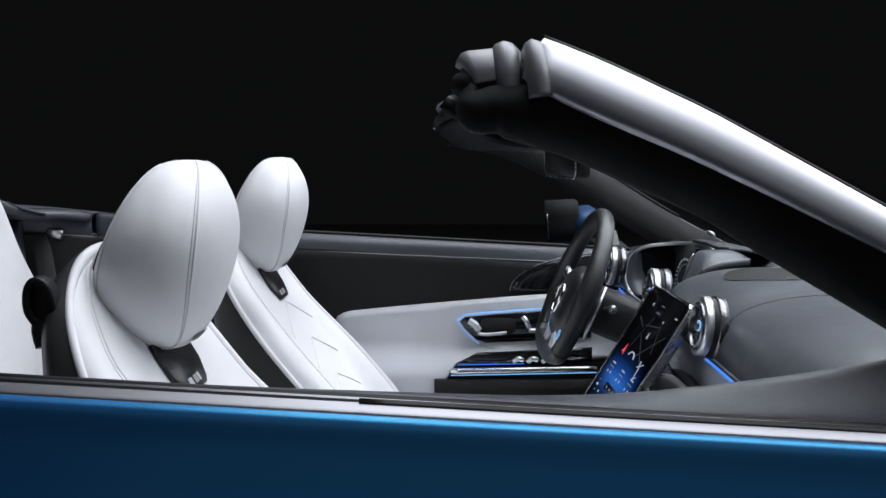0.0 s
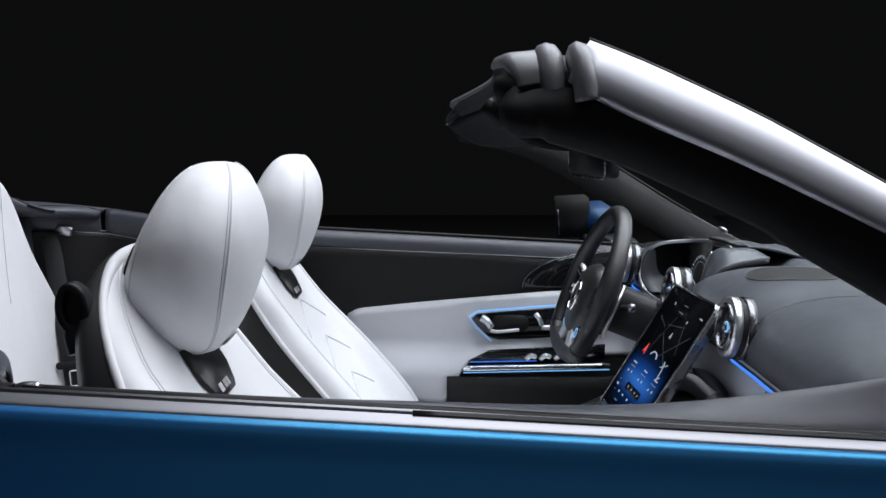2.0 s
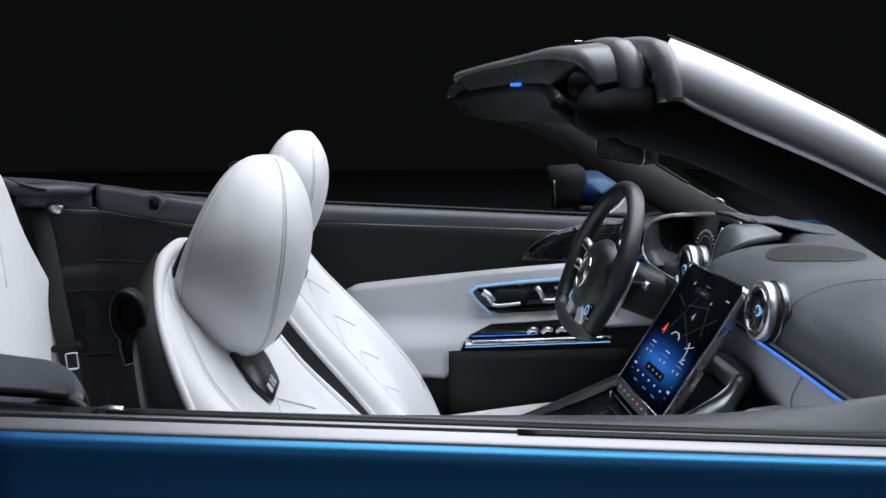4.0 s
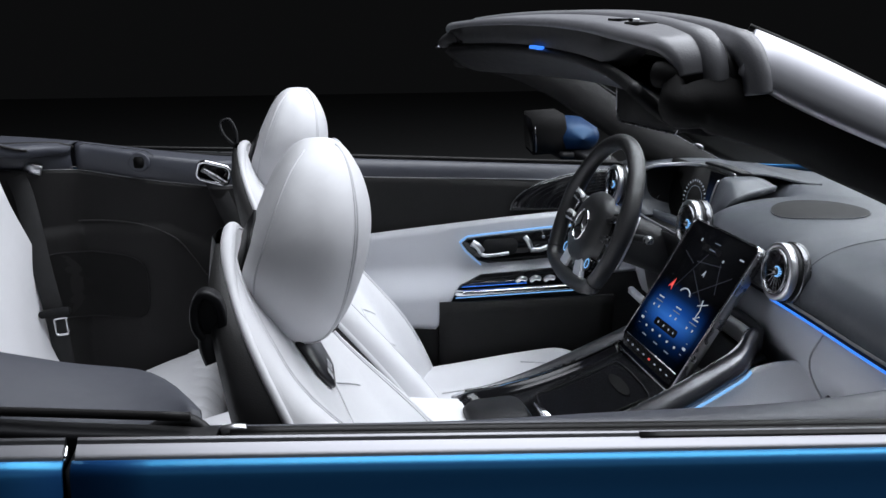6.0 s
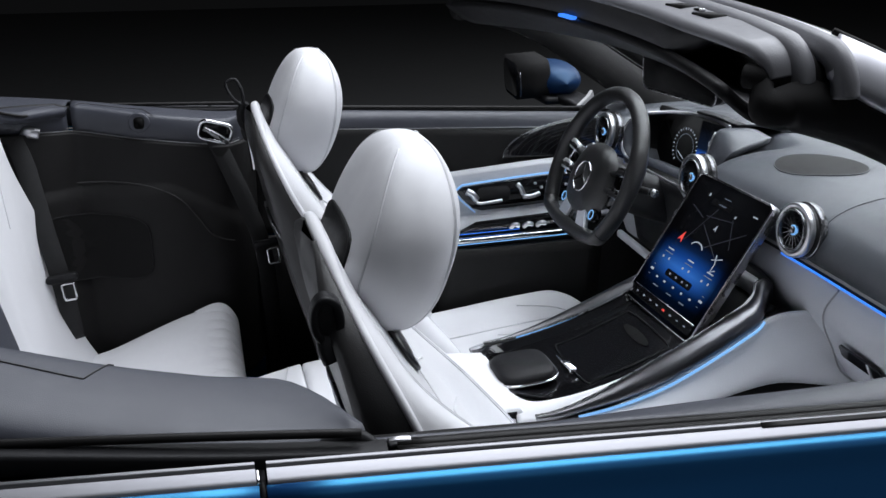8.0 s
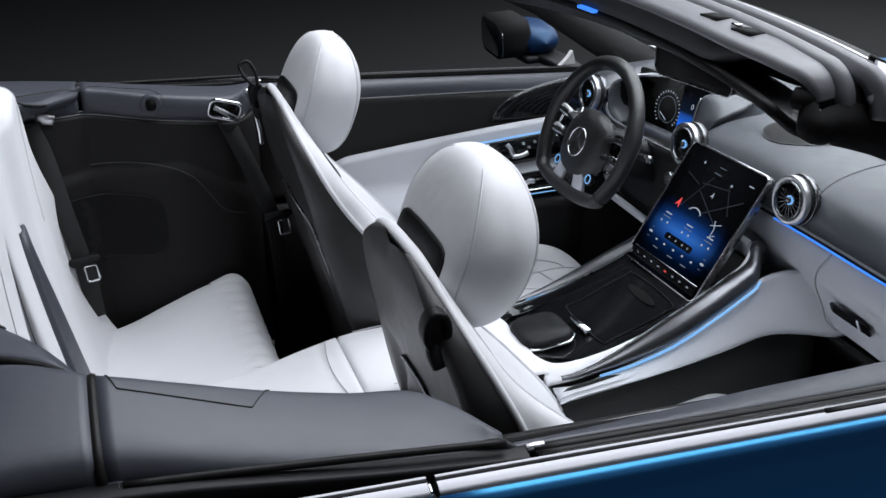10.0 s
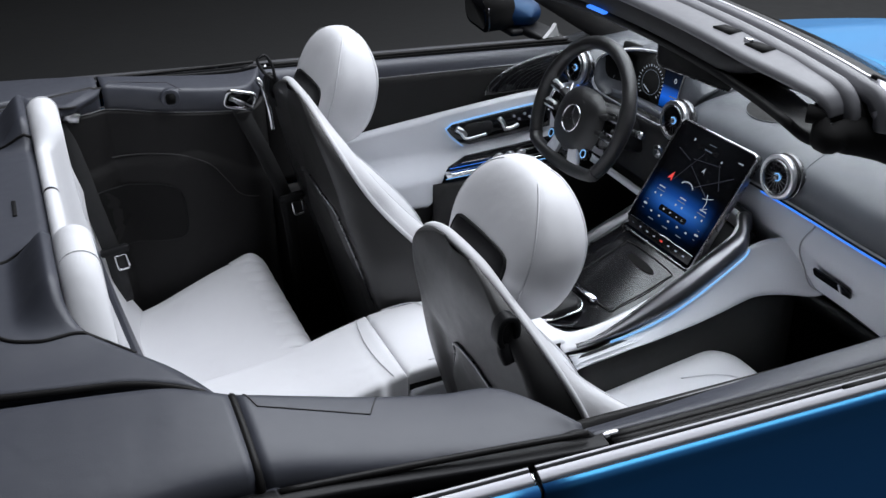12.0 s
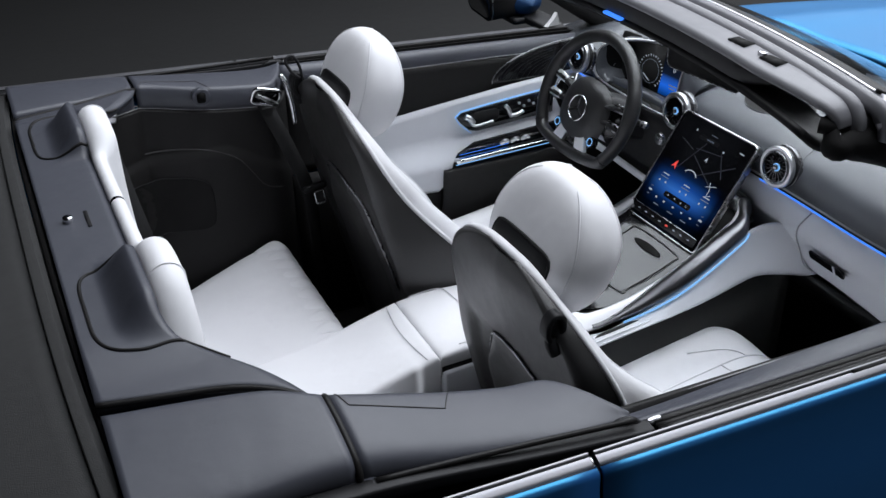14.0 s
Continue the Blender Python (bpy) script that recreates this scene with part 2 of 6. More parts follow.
def rrect(w, h, r, n=4):
    """A rounded rectangle, centred."""
    out = []
    for cx, cy, a0 in ((w / 2 - r, h / 2 - r, 0), (-w / 2 + r, h / 2 - r, 90), (-w / 2 + r, -h / 2 + r, 180), (w / 2 - r, -h / 2 + r, 270)):
        for i in range(n + 1):
            a = radians(a0 + 90 * i / n)
            out.append((cx + r * math.cos(a), cy + r * math.sin(a)))
    return out


def slab(outline, m, depth, bevel=0.0, bm=None):
    """A plate with a 2D outline in the plane of m, from 0 to depth along m's z, edges eased."""
    bm = bm or bmesh.new()
    ins = []
    cx = sum(p[0] for p in outline) / len(outline)
    cy = sum(p[1] for p in outline) / len(outline)
    for x, y in outline:
        d = Vector((cx - x, cy - y))
        d = d.normalized() * bevel if d.length > 1e-9 else d
        ins.append((x + d.x, y + d.y))
    levels = [(outline, 0.0), (outline, depth - bevel), (ins, depth)] if bevel else [(outline, 0.0), (outline, depth)]
    rings = [[bm.verts.new(m @ Vector((x, y, z))) for x, y in o] for o, z in levels]
    k = len(outline)
    for a, b in zip(rings, rings[1:]):
        for j in range(k):
            bm.faces.new((a[j], a[(j + 1) % k], b[(j + 1) % k], b[j]))
    bm.faces.new(rings[0][::-1])
    bm.faces.new(rings[-1])
    return bm


def box(x0, x1, y0, y1, z0, z1, bevel=0.004, segs=2, bm=None):
    b = bmesh.new()
    bmesh.ops.create_cube(b, size=1)
    bmesh.ops.scale(b, verts=b.verts, vec=(x1 - x0, y1 - y0, z1 - z0))
    bmesh.ops.translate(b, verts=b.verts, vec=((x0 + x1) / 2, (y0 + y1) / 2, (z0 + z1) / 2))
    if bevel:
        bmesh.ops.bevel(b, geom=b.edges[:], offset=bevel, segments=segs, affect="EDGES", profile=0.6)
    return b


def ring_disc(m, r0, r1, z0, z1, n=40, bm=None):
    """A ring round m's z axis, between two radii and two heights."""
    bm = bm or bmesh.new()
    e = min(0.0015, (r1 - r0) / 3)
    prof = [(r0, z0), (r1, z0), (r1, z1 - e), (r1 - e, z1), (r0 + e, z1), (r0, z1 - e)]
    rings = []
    for i in range(n):
        a = 2 * math.pi * i / n
        rings.append([bm.verts.new(m @ Vector((r * math.cos(a), r * math.sin(a), z))) for r, z in prof])
    for i in range(n):
        a, b = rings[i], rings[(i + 1) % n]
        for j in range(len(prof)):
            bm.faces.new((a[j], a[(j + 1) % len(prof)], b[(j + 1) % len(prof)], b[j]))
    return bm


def disc(m, r, z0, z1, n=32, bevel=0.001):
    return slab(circle(r, n), m, z1 - z0, bevel) if z0 == 0 else slab(circle(r, n), m @ Matrix.Translation((0, 0, z0)), z1 - z0, bevel)


def frame_of(origin, xdir, ydir):
    """A matrix whose x and y axes lie along two directions."""
    x = Vector(xdir).normalized()
    z = x.cross(Vector(ydir)).normalized()
    y = z.cross(x)
    m = Matrix((x, y, z)).transposed().to_4x4()
    m.translation = Vector(origin)
    return m


def tube(pts, r, n=8, smooth_n=0, closed=False, up=(0, 0, 1)):
    P = curve_pts(pts, smooth_n, closed) if smooth_n else [Vector(p) for p in pts]
    return sweep(P, circle(r, n), up, closed)


# ---- the studio ----
def build_floor():
    bm = bmesh.new()
    bmesh.ops.create_grid(bm, x_segments=8, y_segments=8, size=14)
    me = bpy.data.meshes.new("ground")
    bm.to_mesh(me)
    bm.free()
    me.materials.append(FLOOR)
    tagged(new("ground", me), "dark matt studio floor under the car", "floor", kind="structure")


build_floor()


# ---- the car's body ----
def belt(x):
    """Height of the door's upper edge."""
    return 0.957 - 0.055 * x - 0.02 * max(0.0, x - 0.3) ** 2


def side_y(x):
    """Half-width of the body at the belt."""
    return 0.797 + 0.02 * math.sin((x + 0.9) * 0.9) - 0.05 * smooth(0.5, 1.4, x) - 0.03 * smooth(-1.0, -1.8, x)


car = thing("convertible_car", (0, 0, 0), "open metallic blue two-door convertible with its roof folded away", "car")


def flank(x0, x1, s):
    """Painted outer skin below the belt, from x0 to x1, on side s."""
    rows = [(0.0, 0.000, -0.0125), (0.008, 0.0036, -0.0132), (0.016, 0.0054, -0.0150), (0.03, 0.0062, -0.0190), (0.12, 0.0090, -0.042), (0.3, 0.0200, -0.10), (0.5, 0.044, -0.2), (0.65, 0.066, -0.32), (0.8, 0.066, -0.45), (1.0, 0.0, -0.72)]

    def f(u, v):
        x = x0 + (x1 - x0) * u
        dy, dz = tab(v ** 1.9, rows)
        return Vector((x, s * (side_y(x) + dy + (0.006 if s > 0 else -0.0145)), belt(x) + dz - (0.012 if s > 0 else -0.0045)))
    return thicken(grid(f, 24, 28), -0.004)


for s in (-1, 1):
    part("door_skin", flank(-0.512, 0.80, s), BLUE, car)
    part("rear_wing", flank(-1.75, -0.518, s), BLUE, car)
    part("front_wing", flank(0.806, 2.1, s), BLUE, car)


def belt_strip(x0, x1, y0, y1, z0, z1, s, n=30, ease=0.003):
    """A strip along the belt; y inward from the flank, z from the belt height, both as (edge, edge)."""
    prof = [(y0, z0 - 0.012), (y0, z0 - ease * 0.67), (y0 - ease if y1 < y0 else y0 + ease, z0), ((y0 + y1) / 2, (z0 + z1) / 2 + 0.0004), (y1, z1), (y1, z1 - 0.012)]

    def f(u, v):
        x = x0 + (x1 - x0) * u
        dy, dz = prof[int(round(v * len(prof))) % len(prof)]
        return Vector((x, s * (side_y(x) + dy), belt(x) + dz))
    bm = grid(f, n, len(prof), close_v=True)
    bmesh.ops.holes_fill(bm, edges=[e for e in bm.edges if e.is_boundary], sides=0)
    return bm


for a, b in ((-0.511, 0.85), (-1.6, -0.519)):
    crease(part("outer_seal", belt_strip(a, b, 0.003, -0.004, -0.012, -0.007, 1), RUBBER, car))
    crease(part("chrome_belt_strip", belt_strip(a, b, -0.003, -0.028, -0.0030, -0.0043, 1, ease=0.0005), BELT_METAL, car, "satin metal strip along the belt"), 15)
    crease(part("inner_belt_rubber", belt_strip(a, b, -0.0285, -0.0315, -0.001, -0.001, 1), RUBBER, car))
crease(part("window_slot_seal", belt_strip(-0.40, 0.85, -0.032, -0.052, 0.000, -0.002, 1), RUBBER, car))
crease(part("window_slot_seal", belt_strip(-0.40, 0.85, -0.054, -0.072, -0.002, 0.005, 1), RUBBER, car))
part("slot_bead", sweep([(x, side_y(x) - 0.056, belt(x) + 0.0015) for x in [-0.40 + 1.25 * i / 40 for i in range(41)]], circle(0.0065, 8)), RUBBER, car)
crease(part("inner_seal", belt_strip(-0.41, 0.85, -0.072, -0.086, 0.003, 0.006, 1), RUBBER, car))


def belt_bar(x0, x1, prof, s, n=40):
    """A solid bar along the belt from a closed section of (inward, up) pairs."""
    def f(u, v):
        x = x0 + (x1 - x0) * u
        dy, dz = prof[int(round(v * len(prof))) % len(prof)]
        return Vector((x, s * (side_y(x) - dy), belt(x) + dz))
    bm = grid(f, n, len(prof), close_v=True)
    bmesh.ops.holes_fill(bm, edges=[e for e in bm.edges if e.is_boundary], sides=0)
    return bm


# the camera's side: outer seal, crowned metal strip with a raised inner lip, two slot seals
for a, b in ((-0.5105, 0.85), (-1.6, -0.5195)):
    part("outer_seal", belt_bar(a, b, [(0.0140, -0.020), (0.0132, -0.008), (0.0142, -0.0058), (0.0160, -0.0046), (0.0172, -0.0052), (0.0175, -0.020)], -1), RUBBER, car)
    crease(part("chrome_belt_strip", belt_bar(a, b, [(0.0168, -0.012), (0.0166, -0.0046), (0.0176, -0.0030), (0.0200, -0.0016), (0.0230, 0.0002), (0.0262, 0.0018), (0.0280, 0.0024), (0.0284, -0.012)], -1), BELT_METAL, car, "satin metal strip along the belt"))
    crease(part("belt_strip_lip", belt_bar(a, b, [(0.0292, -0.010), (0.0292, 0.0026), (0.0300, 0.0042), (0.0318, 0.0056), (0.0336, 0.0056), (0.0346, 0.0040), (0.0346, -0.010)], -1), RAIL, car, "dark inner lip of the metal strip"))
# Black line for a reflection's dark edge in the strip, built as a groove.
part("strip_reflection_line", belt_bar(-0.07, 0.85, [(0.0262, 0.0030), (0.0272, 0.0037), (0.0300, 0.0052), (0.0308, 0.0056), (0.0308, -0.008), (0.0262, -0.008)], -1), RUBBER, car)
part("window_slot_seal", belt_bar(-0.40, 0.85, [(0.0348, -0.012), (0.0348, 0.0030), (0.0362, 0.0040), (0.0420, 0.0022), (0.0450, -0.0010), (0.0450, -0.012)], -1), RUBBER, car)
part("window_slot_seal", belt_bar(-0.40, 0.85, [(0.0500, -0.012), (0.0500, -0.0010), (0.0520, 0.0016), (0.0580, 0.0022), (0.0600, 0.0006), (0.0600, -0.012)], -1), RUBBER, car)
part("slot_bead", sweep([(x, -side_y(x) + 0.0475, belt(x) - 0.004) for x in [-0.40 + 1.25 * i / 40 for i in range(41)]], circle(0.0050, 8)), RUBBER, car)
part("strip_end", belt_bar(-0.5192, -0.5168, [(0.0170, -0.008), (0.0172, -0.0040), (0.0200, -0.0018), (0.0262, 0.0014), (0.0280, 0.0018), (0.0280, -0.008)], -1, 3), CHROME, car, "bright end of the rear strip")
for s in (-1, 1):
    part("gap_shadow", box(-0.5165, -0.5115, s * 0.775 - 0.018, s * 0.775 + 0.018, 0.90, 0.975, 0), BLACK, car)


# bonnet
def bonnet(u, v):
    x, w = 0.98 + 1.35 * u, 2 * v - 1
    half = 0.77 - 0.06 * u * u
    crown = 0.965 - 0.055 * u - 0.11 * u * u
    z = crown - 0.045 * abs(w) ** 3 + 0.018 * math.exp(-((abs(w) - 0.62) / 0.12) ** 2)
    x -= 0.14 * abs(w) ** 2.4 * (1 - u)
    return Vector((x, half * w, z))


part("bonnet", thicken(grid(bonnet, 24, 40), 0.01), BLUE, car)


def wing_top(s):
    def f(u, v):
        x = 0.80 + 1.45 * u
        half = 0.775 - 0.05 * u * u
        y = half + (side_y(min(x, 2.1)) + 0.012 - half) * v
        z0 = 0.915 - 0.055 * u - 0.11 * u * u
        return Vector((x, s * y, z0 + (belt(x) - 0.02 - z0) * v + 0.02 * math.sin(v * math.pi)))
    return thicken(grid(f, 20, 8), 0.006)


for s in (-1, 1):
    part("wing_top", wing_top(s), BLUE, car)
part("scuttle", box(0.80, 1.02, -0.66, 0.66, 0.86, 0.915, 0.01), BLACK, car)

# underbody, tail and wheels that carry the shell
part("floor_pan", box(-1.1, 1.0, -0.76, 0.76, 0.17, 0.22, 0.02), BLACK, car)
part("nose", box(1.0, 2.15, -0.70, 0.70, 0.22, 0.74, 0.08), BLACK, car)
part("tail", box(-1.85, -1.12, -0.72, 0.72, 0.22, 0.90, 0.08), BLACK, car)
for wx in (1.55, -1.15):
    for s in (-1, 1):
        part("wheel", slab(circle(0.33, 40), frame_of((wx, s * 0.60, 0.33), (1, 0, 0), (0, 0, s)), -0.24, 0.0), RUBBER, car)


# ---- windscreen frame ----
def header_curve(y):
    """Fore-aft place and height of the header's rear edge."""
    k = (y / 0.60) ** 2
    return 0.052 - 0.050 * k - 0.018 * max(0.0, y / 0.60) ** 2, 1.293 - 0.012 * k - 0.008 * k * k


def near_end(y):
    """How far the trim's rear edge draws forward towards the passenger's corner."""
    return 0.022 * smooth(-0.40, -0.56, y)


def header_path(dx, dz, half, drop, n=44, drawn=0.0):
    """A line along the header at an offset, its ends turned down at the corners."""
    pts = []
    for i in range(n + 1):
        y = half * (2 * i / n - 1)
        x, z = header_curve(y)
        pts.append(Vector((x + dx + drawn * near_end(y), y, z + dz)))

    def corner(s):
        x, z = header_curve(s * half)
        P = [Vector((x + dx + drawn * near_end(s * half) + fx, s * (half + out), z + dz - drop * down)) for fx, out, down in ((0, 0, 0), (0, 0.018, 0.07), (0.001, 0.034, 0.28), (0.003, 0.044, 0.62), (0.005, 0.047, 1.0))]
        return curve_pts(P, 20)[1:]
    return corner(-1)[::-1] + pts + corner(1)


def header_band(prof, dx, dz, half, drop, mat_, name, label="", tip=1.0, drawn=0.0):
    """prof: (fore-aft, up) pairs; tip: how far the section shrinks at the ends."""
    bm = sweep(header_path(dx, dz, half, drop, drawn=drawn), [(-p[1], p[0]) for p in prof], up=(1, 0, 0), scale=lambda t: 1 - (1 - tip) * smooth(0.24, 0.0, min(t, 1 - t)))
    return part(name, bm, mat_, car, label)


def arc(rx, rz, n=14):
    return [(rx * math.cos(2 * math.pi * i / n), rz * math.sin(2 * math.pi * i / n)) for i in range(n)]


header_band([(-0.0275, -0.014), (-0.0268, -0.008), (-0.0235, -0.003), (-0.017, -0.0004), (0.0, 0.0012), (0.022, 0.0036), (0.0255, 0.0022), (0.026, -0.010), (0.0, -0.014)], 0.014, 0.0, 0.536, 0.036, GREY_RUBBER, "header_inner_trim", "grey leather-covered roof frame trim", 0.66, 0.8)
rear = [(-0.0325, -0.011), (-0.0330, -0.030), (-0.029, -0.044), (-0.018, -0.052), (0.01, -0.050), (0.02, -0.03), (0.02, -0.009)]
line = []
for i in range(45):
    y = -0.505 + 1.067 * i / 44
    x, z = header_curve(y)
    line.append(Vector((x + 0.02 + 1.2 * near_end(y), y, z)))
part("header_rear_face", sweep(line, [(-p[1], p[0]) for p in rear], up=(1, 0, 0), scale=lambda t: (0.12 + 0.88 * smooth(0.0, 0.14, t)) * (0.55 + 0.45 * smooth(0.0, 0.12, 1 - t))), SHADED_TRIM, car, "rear face of the roof frame, its shade painted in charcoal")
header_band([(-0.0155, -0.016), (-0.0150, -0.004), (-0.0105, 0.0035), (-0.002, 0.0068), (0.006, 0.0050), (0.0115, -0.001), (0.0130, -0.010), (0.011, -0.018), (-0.010, -0.020)], 0.054, 0.003, 0.543, 0.046, GREY_RUBBER, "roof_seal", "soft grey roof seal")
header_band(arc(0.009, 0.007), 0.0705, -0.010, 0.545, 0.042, RUBBER, "roof_seal_channel")
header_band([(-0.0115, -0.018), (-0.0125, -0.008), (-0.009, 0.003), (-0.002, 0.0075), (0.006, 0.0050), (0.0105, -0.003), (0.0105, -0.014), (0.0, -0.020)], 0.086, 0.003, 0.580, 0.052, GREY_RUBBER, "outer_roof_seal", "grey outer roof seal")
header_band(arc(0.003, 0.003, 8), 0.108, 0.001, 0.552, 0.028, SATIN, "header_outer_skin", "bright outer edge of the header")
header_band(arc(0.02, 0.006), 0.133, -0.012, 0.558, 0.028, RUBBER, "glass_edge")


def headliner(u, v):
    """Dark underside that runs from the header's rear lip forward under the glass edge."""
    y = 0.545 * (2 * v - 1)
    x, z = header_curve(y)
    k = abs(2 * v - 1) ** 3
    return Vector((x - 0.006 + (0.17 - 0.08 * k) * u, y, z - 0.042 - 0.006 * k - (0.060 - 0.02 * k) * u - 0.012 * math.sin(math.pi * u)))


part("headliner_panel", thicken(grid(headliner, 14, 40), 0.014), BLACK, car)
for s in (-1, 1):
    x, z = header_curve(0.56)
    if s > 0:
        part("lock_tip", tube([(-0.014, 0.612, 1.232), (-0.020, 0.622, 1.228), (-0.022, 0.627, 1.227)], 0.0048, 10), CHROME, car)
        part("corner_cap", sweep(curve_pts([(0.02, 0.535, 1.252), (0.004, 0.572, 1.245), (-0.008, 0.598, 1.237), (-0.015, 0.614, 1.231)], 18), circle(0.021, 12, 0.017), scale=lambda t: 1 - 0.62 * t * t), SHADED_TRIM, car, "rounded dark end of the header")
    part("corner_block", tube([(x + (0.004 if s > 0 else 0.026), s * 0.556, z - 0.036), (x + 0.036, s * 0.566, z - 0.036), (x + 0.07, s * 0.572, z - 0.036), (x + 0.115, s * 0.580, z - 0.034)], 0.017 if s > 0 else 0.013, 14, 16), PILLAR, car)
# latch pockets
for y0 in (-0.328, -0.412):
    x, z = header_curve(y0)
    part("latch_pocket", box(x + 0.012, x + 0.036, y0 - 0.020, y0 + 0.020, z - 0.01, z + 0.0040, 0.0), WELL, car)
x, z = header_curve(-0.38)
part("latch_tab", box(x + 0.018, x + 0.027, -0.392, -0.378, z, z + 0.0062, 0.001), CHROME, car)


def pillar_line(t, s):
    """The windscreen pillar's upper outer edge, from header (0) to scuttle (1)."""
    x = 0.092 + 0.68 * t
    z = tab(x, [(0.092, 1.288), (0.15, 1.262), (0.20, 1.235), (0.25, 1.208), (0.30, 1.178), (0.40, 1.118), (0.55, 1.030), (0.70, 0.952), (0.78, 0.915)])
    return Vector((x, s * tab(x, [(0.092, 0.583), (0.15, 0.605), (0.2, 0.632), (0.3, 0.675), (0.45, 0.722), (0.78, 0.785)]), z))


for s in (-1, 1):
    path = [pillar_line(0.016 + 0.984 * i / 30, s) for i in range(31)]
    # bright outer rail over a black door-side return; pairs are (outward, up)
    outer = [(-0.006, 0.002), (0.008, 0.002), (0.022, -0.008), (0.036, -0.026), (0.042, -0.046), (0.036, -0.054), (0.01, -0.045), (-0.008, -0.02)]
    part("pillar_rail", sweep(path, [(-s * o, z) for o, z in outer], scale=lambda t: (0.86 + 0.14 * smooth(0.0, 0.05, t)) * (0.92 - 0.34 * smooth(0.0, 0.6, t))), SILVER, car, "bright silver windscreen pillar rail")
    inner = [(0.024, -0.030), (0.030, -0.046), (0.028, -0.072), (0.016, -0.098), (-0.004, -0.116), (-0.028, -0.122), (-0.048, -0.108), (-0.058, -0.080), (-0.056, -0.05), (-0.035, -0.010), (-0.008, 0.0)]
    start = [Vector((0.010, s * 0.530, 1.244)), Vector((0.006, s * 0.558, 1.234)), Vector((0.014, s * 0.576, 1.226)), Vector((0.040, s * 0.582, 1.233)), Vector((0.085, s * 0.592, 1.238)), Vector((0.14, s * 0.612, 1.236)), Vector((0.20, s * 0.636, 1.224))]
    if s < 0:
        start = [p + Vector((0.024, -0.024, 0.010)) * (1 - i / 6) for i, p in enumerate(start)]
    cover = curve_pts(start + [pillar_line(0.28 + 0.72 * i / 9, s) for i in range(10)], 96)
    part("pillar_cover", sweep(cover, [(-s * o, z) for o, z in inner], scale=lambda t: tab(t, [(0.0, 0.15), (0.05, 0.26), (0.09, 0.32), (0.15, 0.38), (0.25, 0.55), (0.37, 0.72), (0.48, 0.76), (0.60, 0.76), (1.0, 0.80)])), PILLAR, car, "black padded pillar cover")
    part("rail_gutter", sweep([p + Vector((0, -s * 0.012, 0.003)) for p in path[:22]], circle(0.004, 6)), RUBBER, car)


def windscreen(u, v):
    y = (2 * v - 1)
    t = u
    e = pillar_line(t, 1)
    hx, hz = header_curve(y * 0.6)
    half = e.y - 0.01
    x = (hx + 0.13) * (1 - t) + (0.765 + 0.26 * (1 - y * y)) * t
    z = (hz - 0.004) * (1 - t) + 0.910 * t + (e.z - (1.288 * (1 - t) + 0.915 * t)) * abs(y) + 0.02 * math.sin(math.pi * t) * (1 - y * y)
    return Vector((x, half * y, z))


glass = part("windscreen_pane", thicken(grid(windscreen, 20, 24), 0.005), GLASS, car)
glass.visible_shadow = False


part("glass_base_band", sweep([windscreen(0.985, v / 24) + Vector((0, 0, -0.002)) for v in range(25)], rrect(0.05, 0.016, 0.006)), BLACK, car, "black band at the foot of the windscreen")


# ---- rear deck and quarter trims ----
def deck_edge(y):
    """Front edge of the deck behind the rear seats."""
    a = abs(y)
    return -0.945 + 0.150 * (smooth(0.41, 0.606, a) if y > 0 else smooth(0.43, 0.63, a))


def deck_half(x):
    """Half-width of the deck panel, where it meets the side ledges."""
    return tab(x, [(-1.06, 0.484), (-0.967, 0.507), (-0.90, 0.524), (-0.854, 0.545), (-0.82, 0.568), (-0.79, 0.594)])


deck = thing("rear_deck", (-1.0, 0, 0.98), "dark grey leather deck behind the rear seats with roll-bar covers", "rear deck")


def deck_top(u, v):
    w = 2 * v - 1
    x = -1.052 + (deck_edge(0.60 * w) + 1.052) * u
    y = (deck_half(x) + (0.010 if w < 0 else 0.0)) * w
    a = abs(y)
    hump = 0.045 * smooth(0.185, 0.225, a) * smooth(0.42, 0.35, a) * smooth(0.42, 0.95, u)
    z = 1.075 - (0.028 if y > 0 else 0.010) * smooth(0.39, 0.48, a) + hump - 0.008 * smooth(0.9, 1.0, u) - 0.008 * smooth(0.48, 0.60, a) * smooth(0.55, 1.0, u)
    return Vector((x, y, z))


part("deck_panel", thicken(grid(deck_top, 24, 90), 0.02), DECK, deck)
for s in (-1, 1):
    part("deck_joint", sweep([deck_top(u / 24, (s + 1) / 2) + Vector((0, s * 0.003, -0.002)) for u in range(25)], circle(0.0045, 6)), RUBBER, deck)
for s in (-1, 1):
    # joint round each roll-bar cover, set into the deck
    loop = []
    for px, py in [(p.x, p.y) for p in curve_pts([(-0.945, 0.205, 0), (-1.0, 0.205, 0), (-1.028, 0.225, 0), (-1.032, 0.30, 0), (-1.028, 0.385, 0), (-1.0, 0.41, 0), (-0.955, 0.412, 0), (-0.92, 0.45, 0)], 60)]:
        u = (px + 1.052) / (deck_edge(py) + 1.052)
        p = deck_top(min(1, max(0, u)), (s * py / deck_half(px) + 1) / 2)
        loop.append(p + Vector((0, 0, 0.0)))
    part("cover_joint", sweep(loop, circle(0.0028, 6)), RUBBER, deck)
part("release_screw", disc(Matrix.Translation((-1.016, -0.04, 1.072)), 0.008, 0, 0.012), CHROME, deck)
part("release_slot", box(-0.990, -0.984, -0.072, -0.018, 1.07, 1.0775, 0.001), BLACK, deck)

tonneau = thing("tonneau_cover", (-1.4, 0, 0.95), "matt black cover over the folded roof", "tonneau cover")


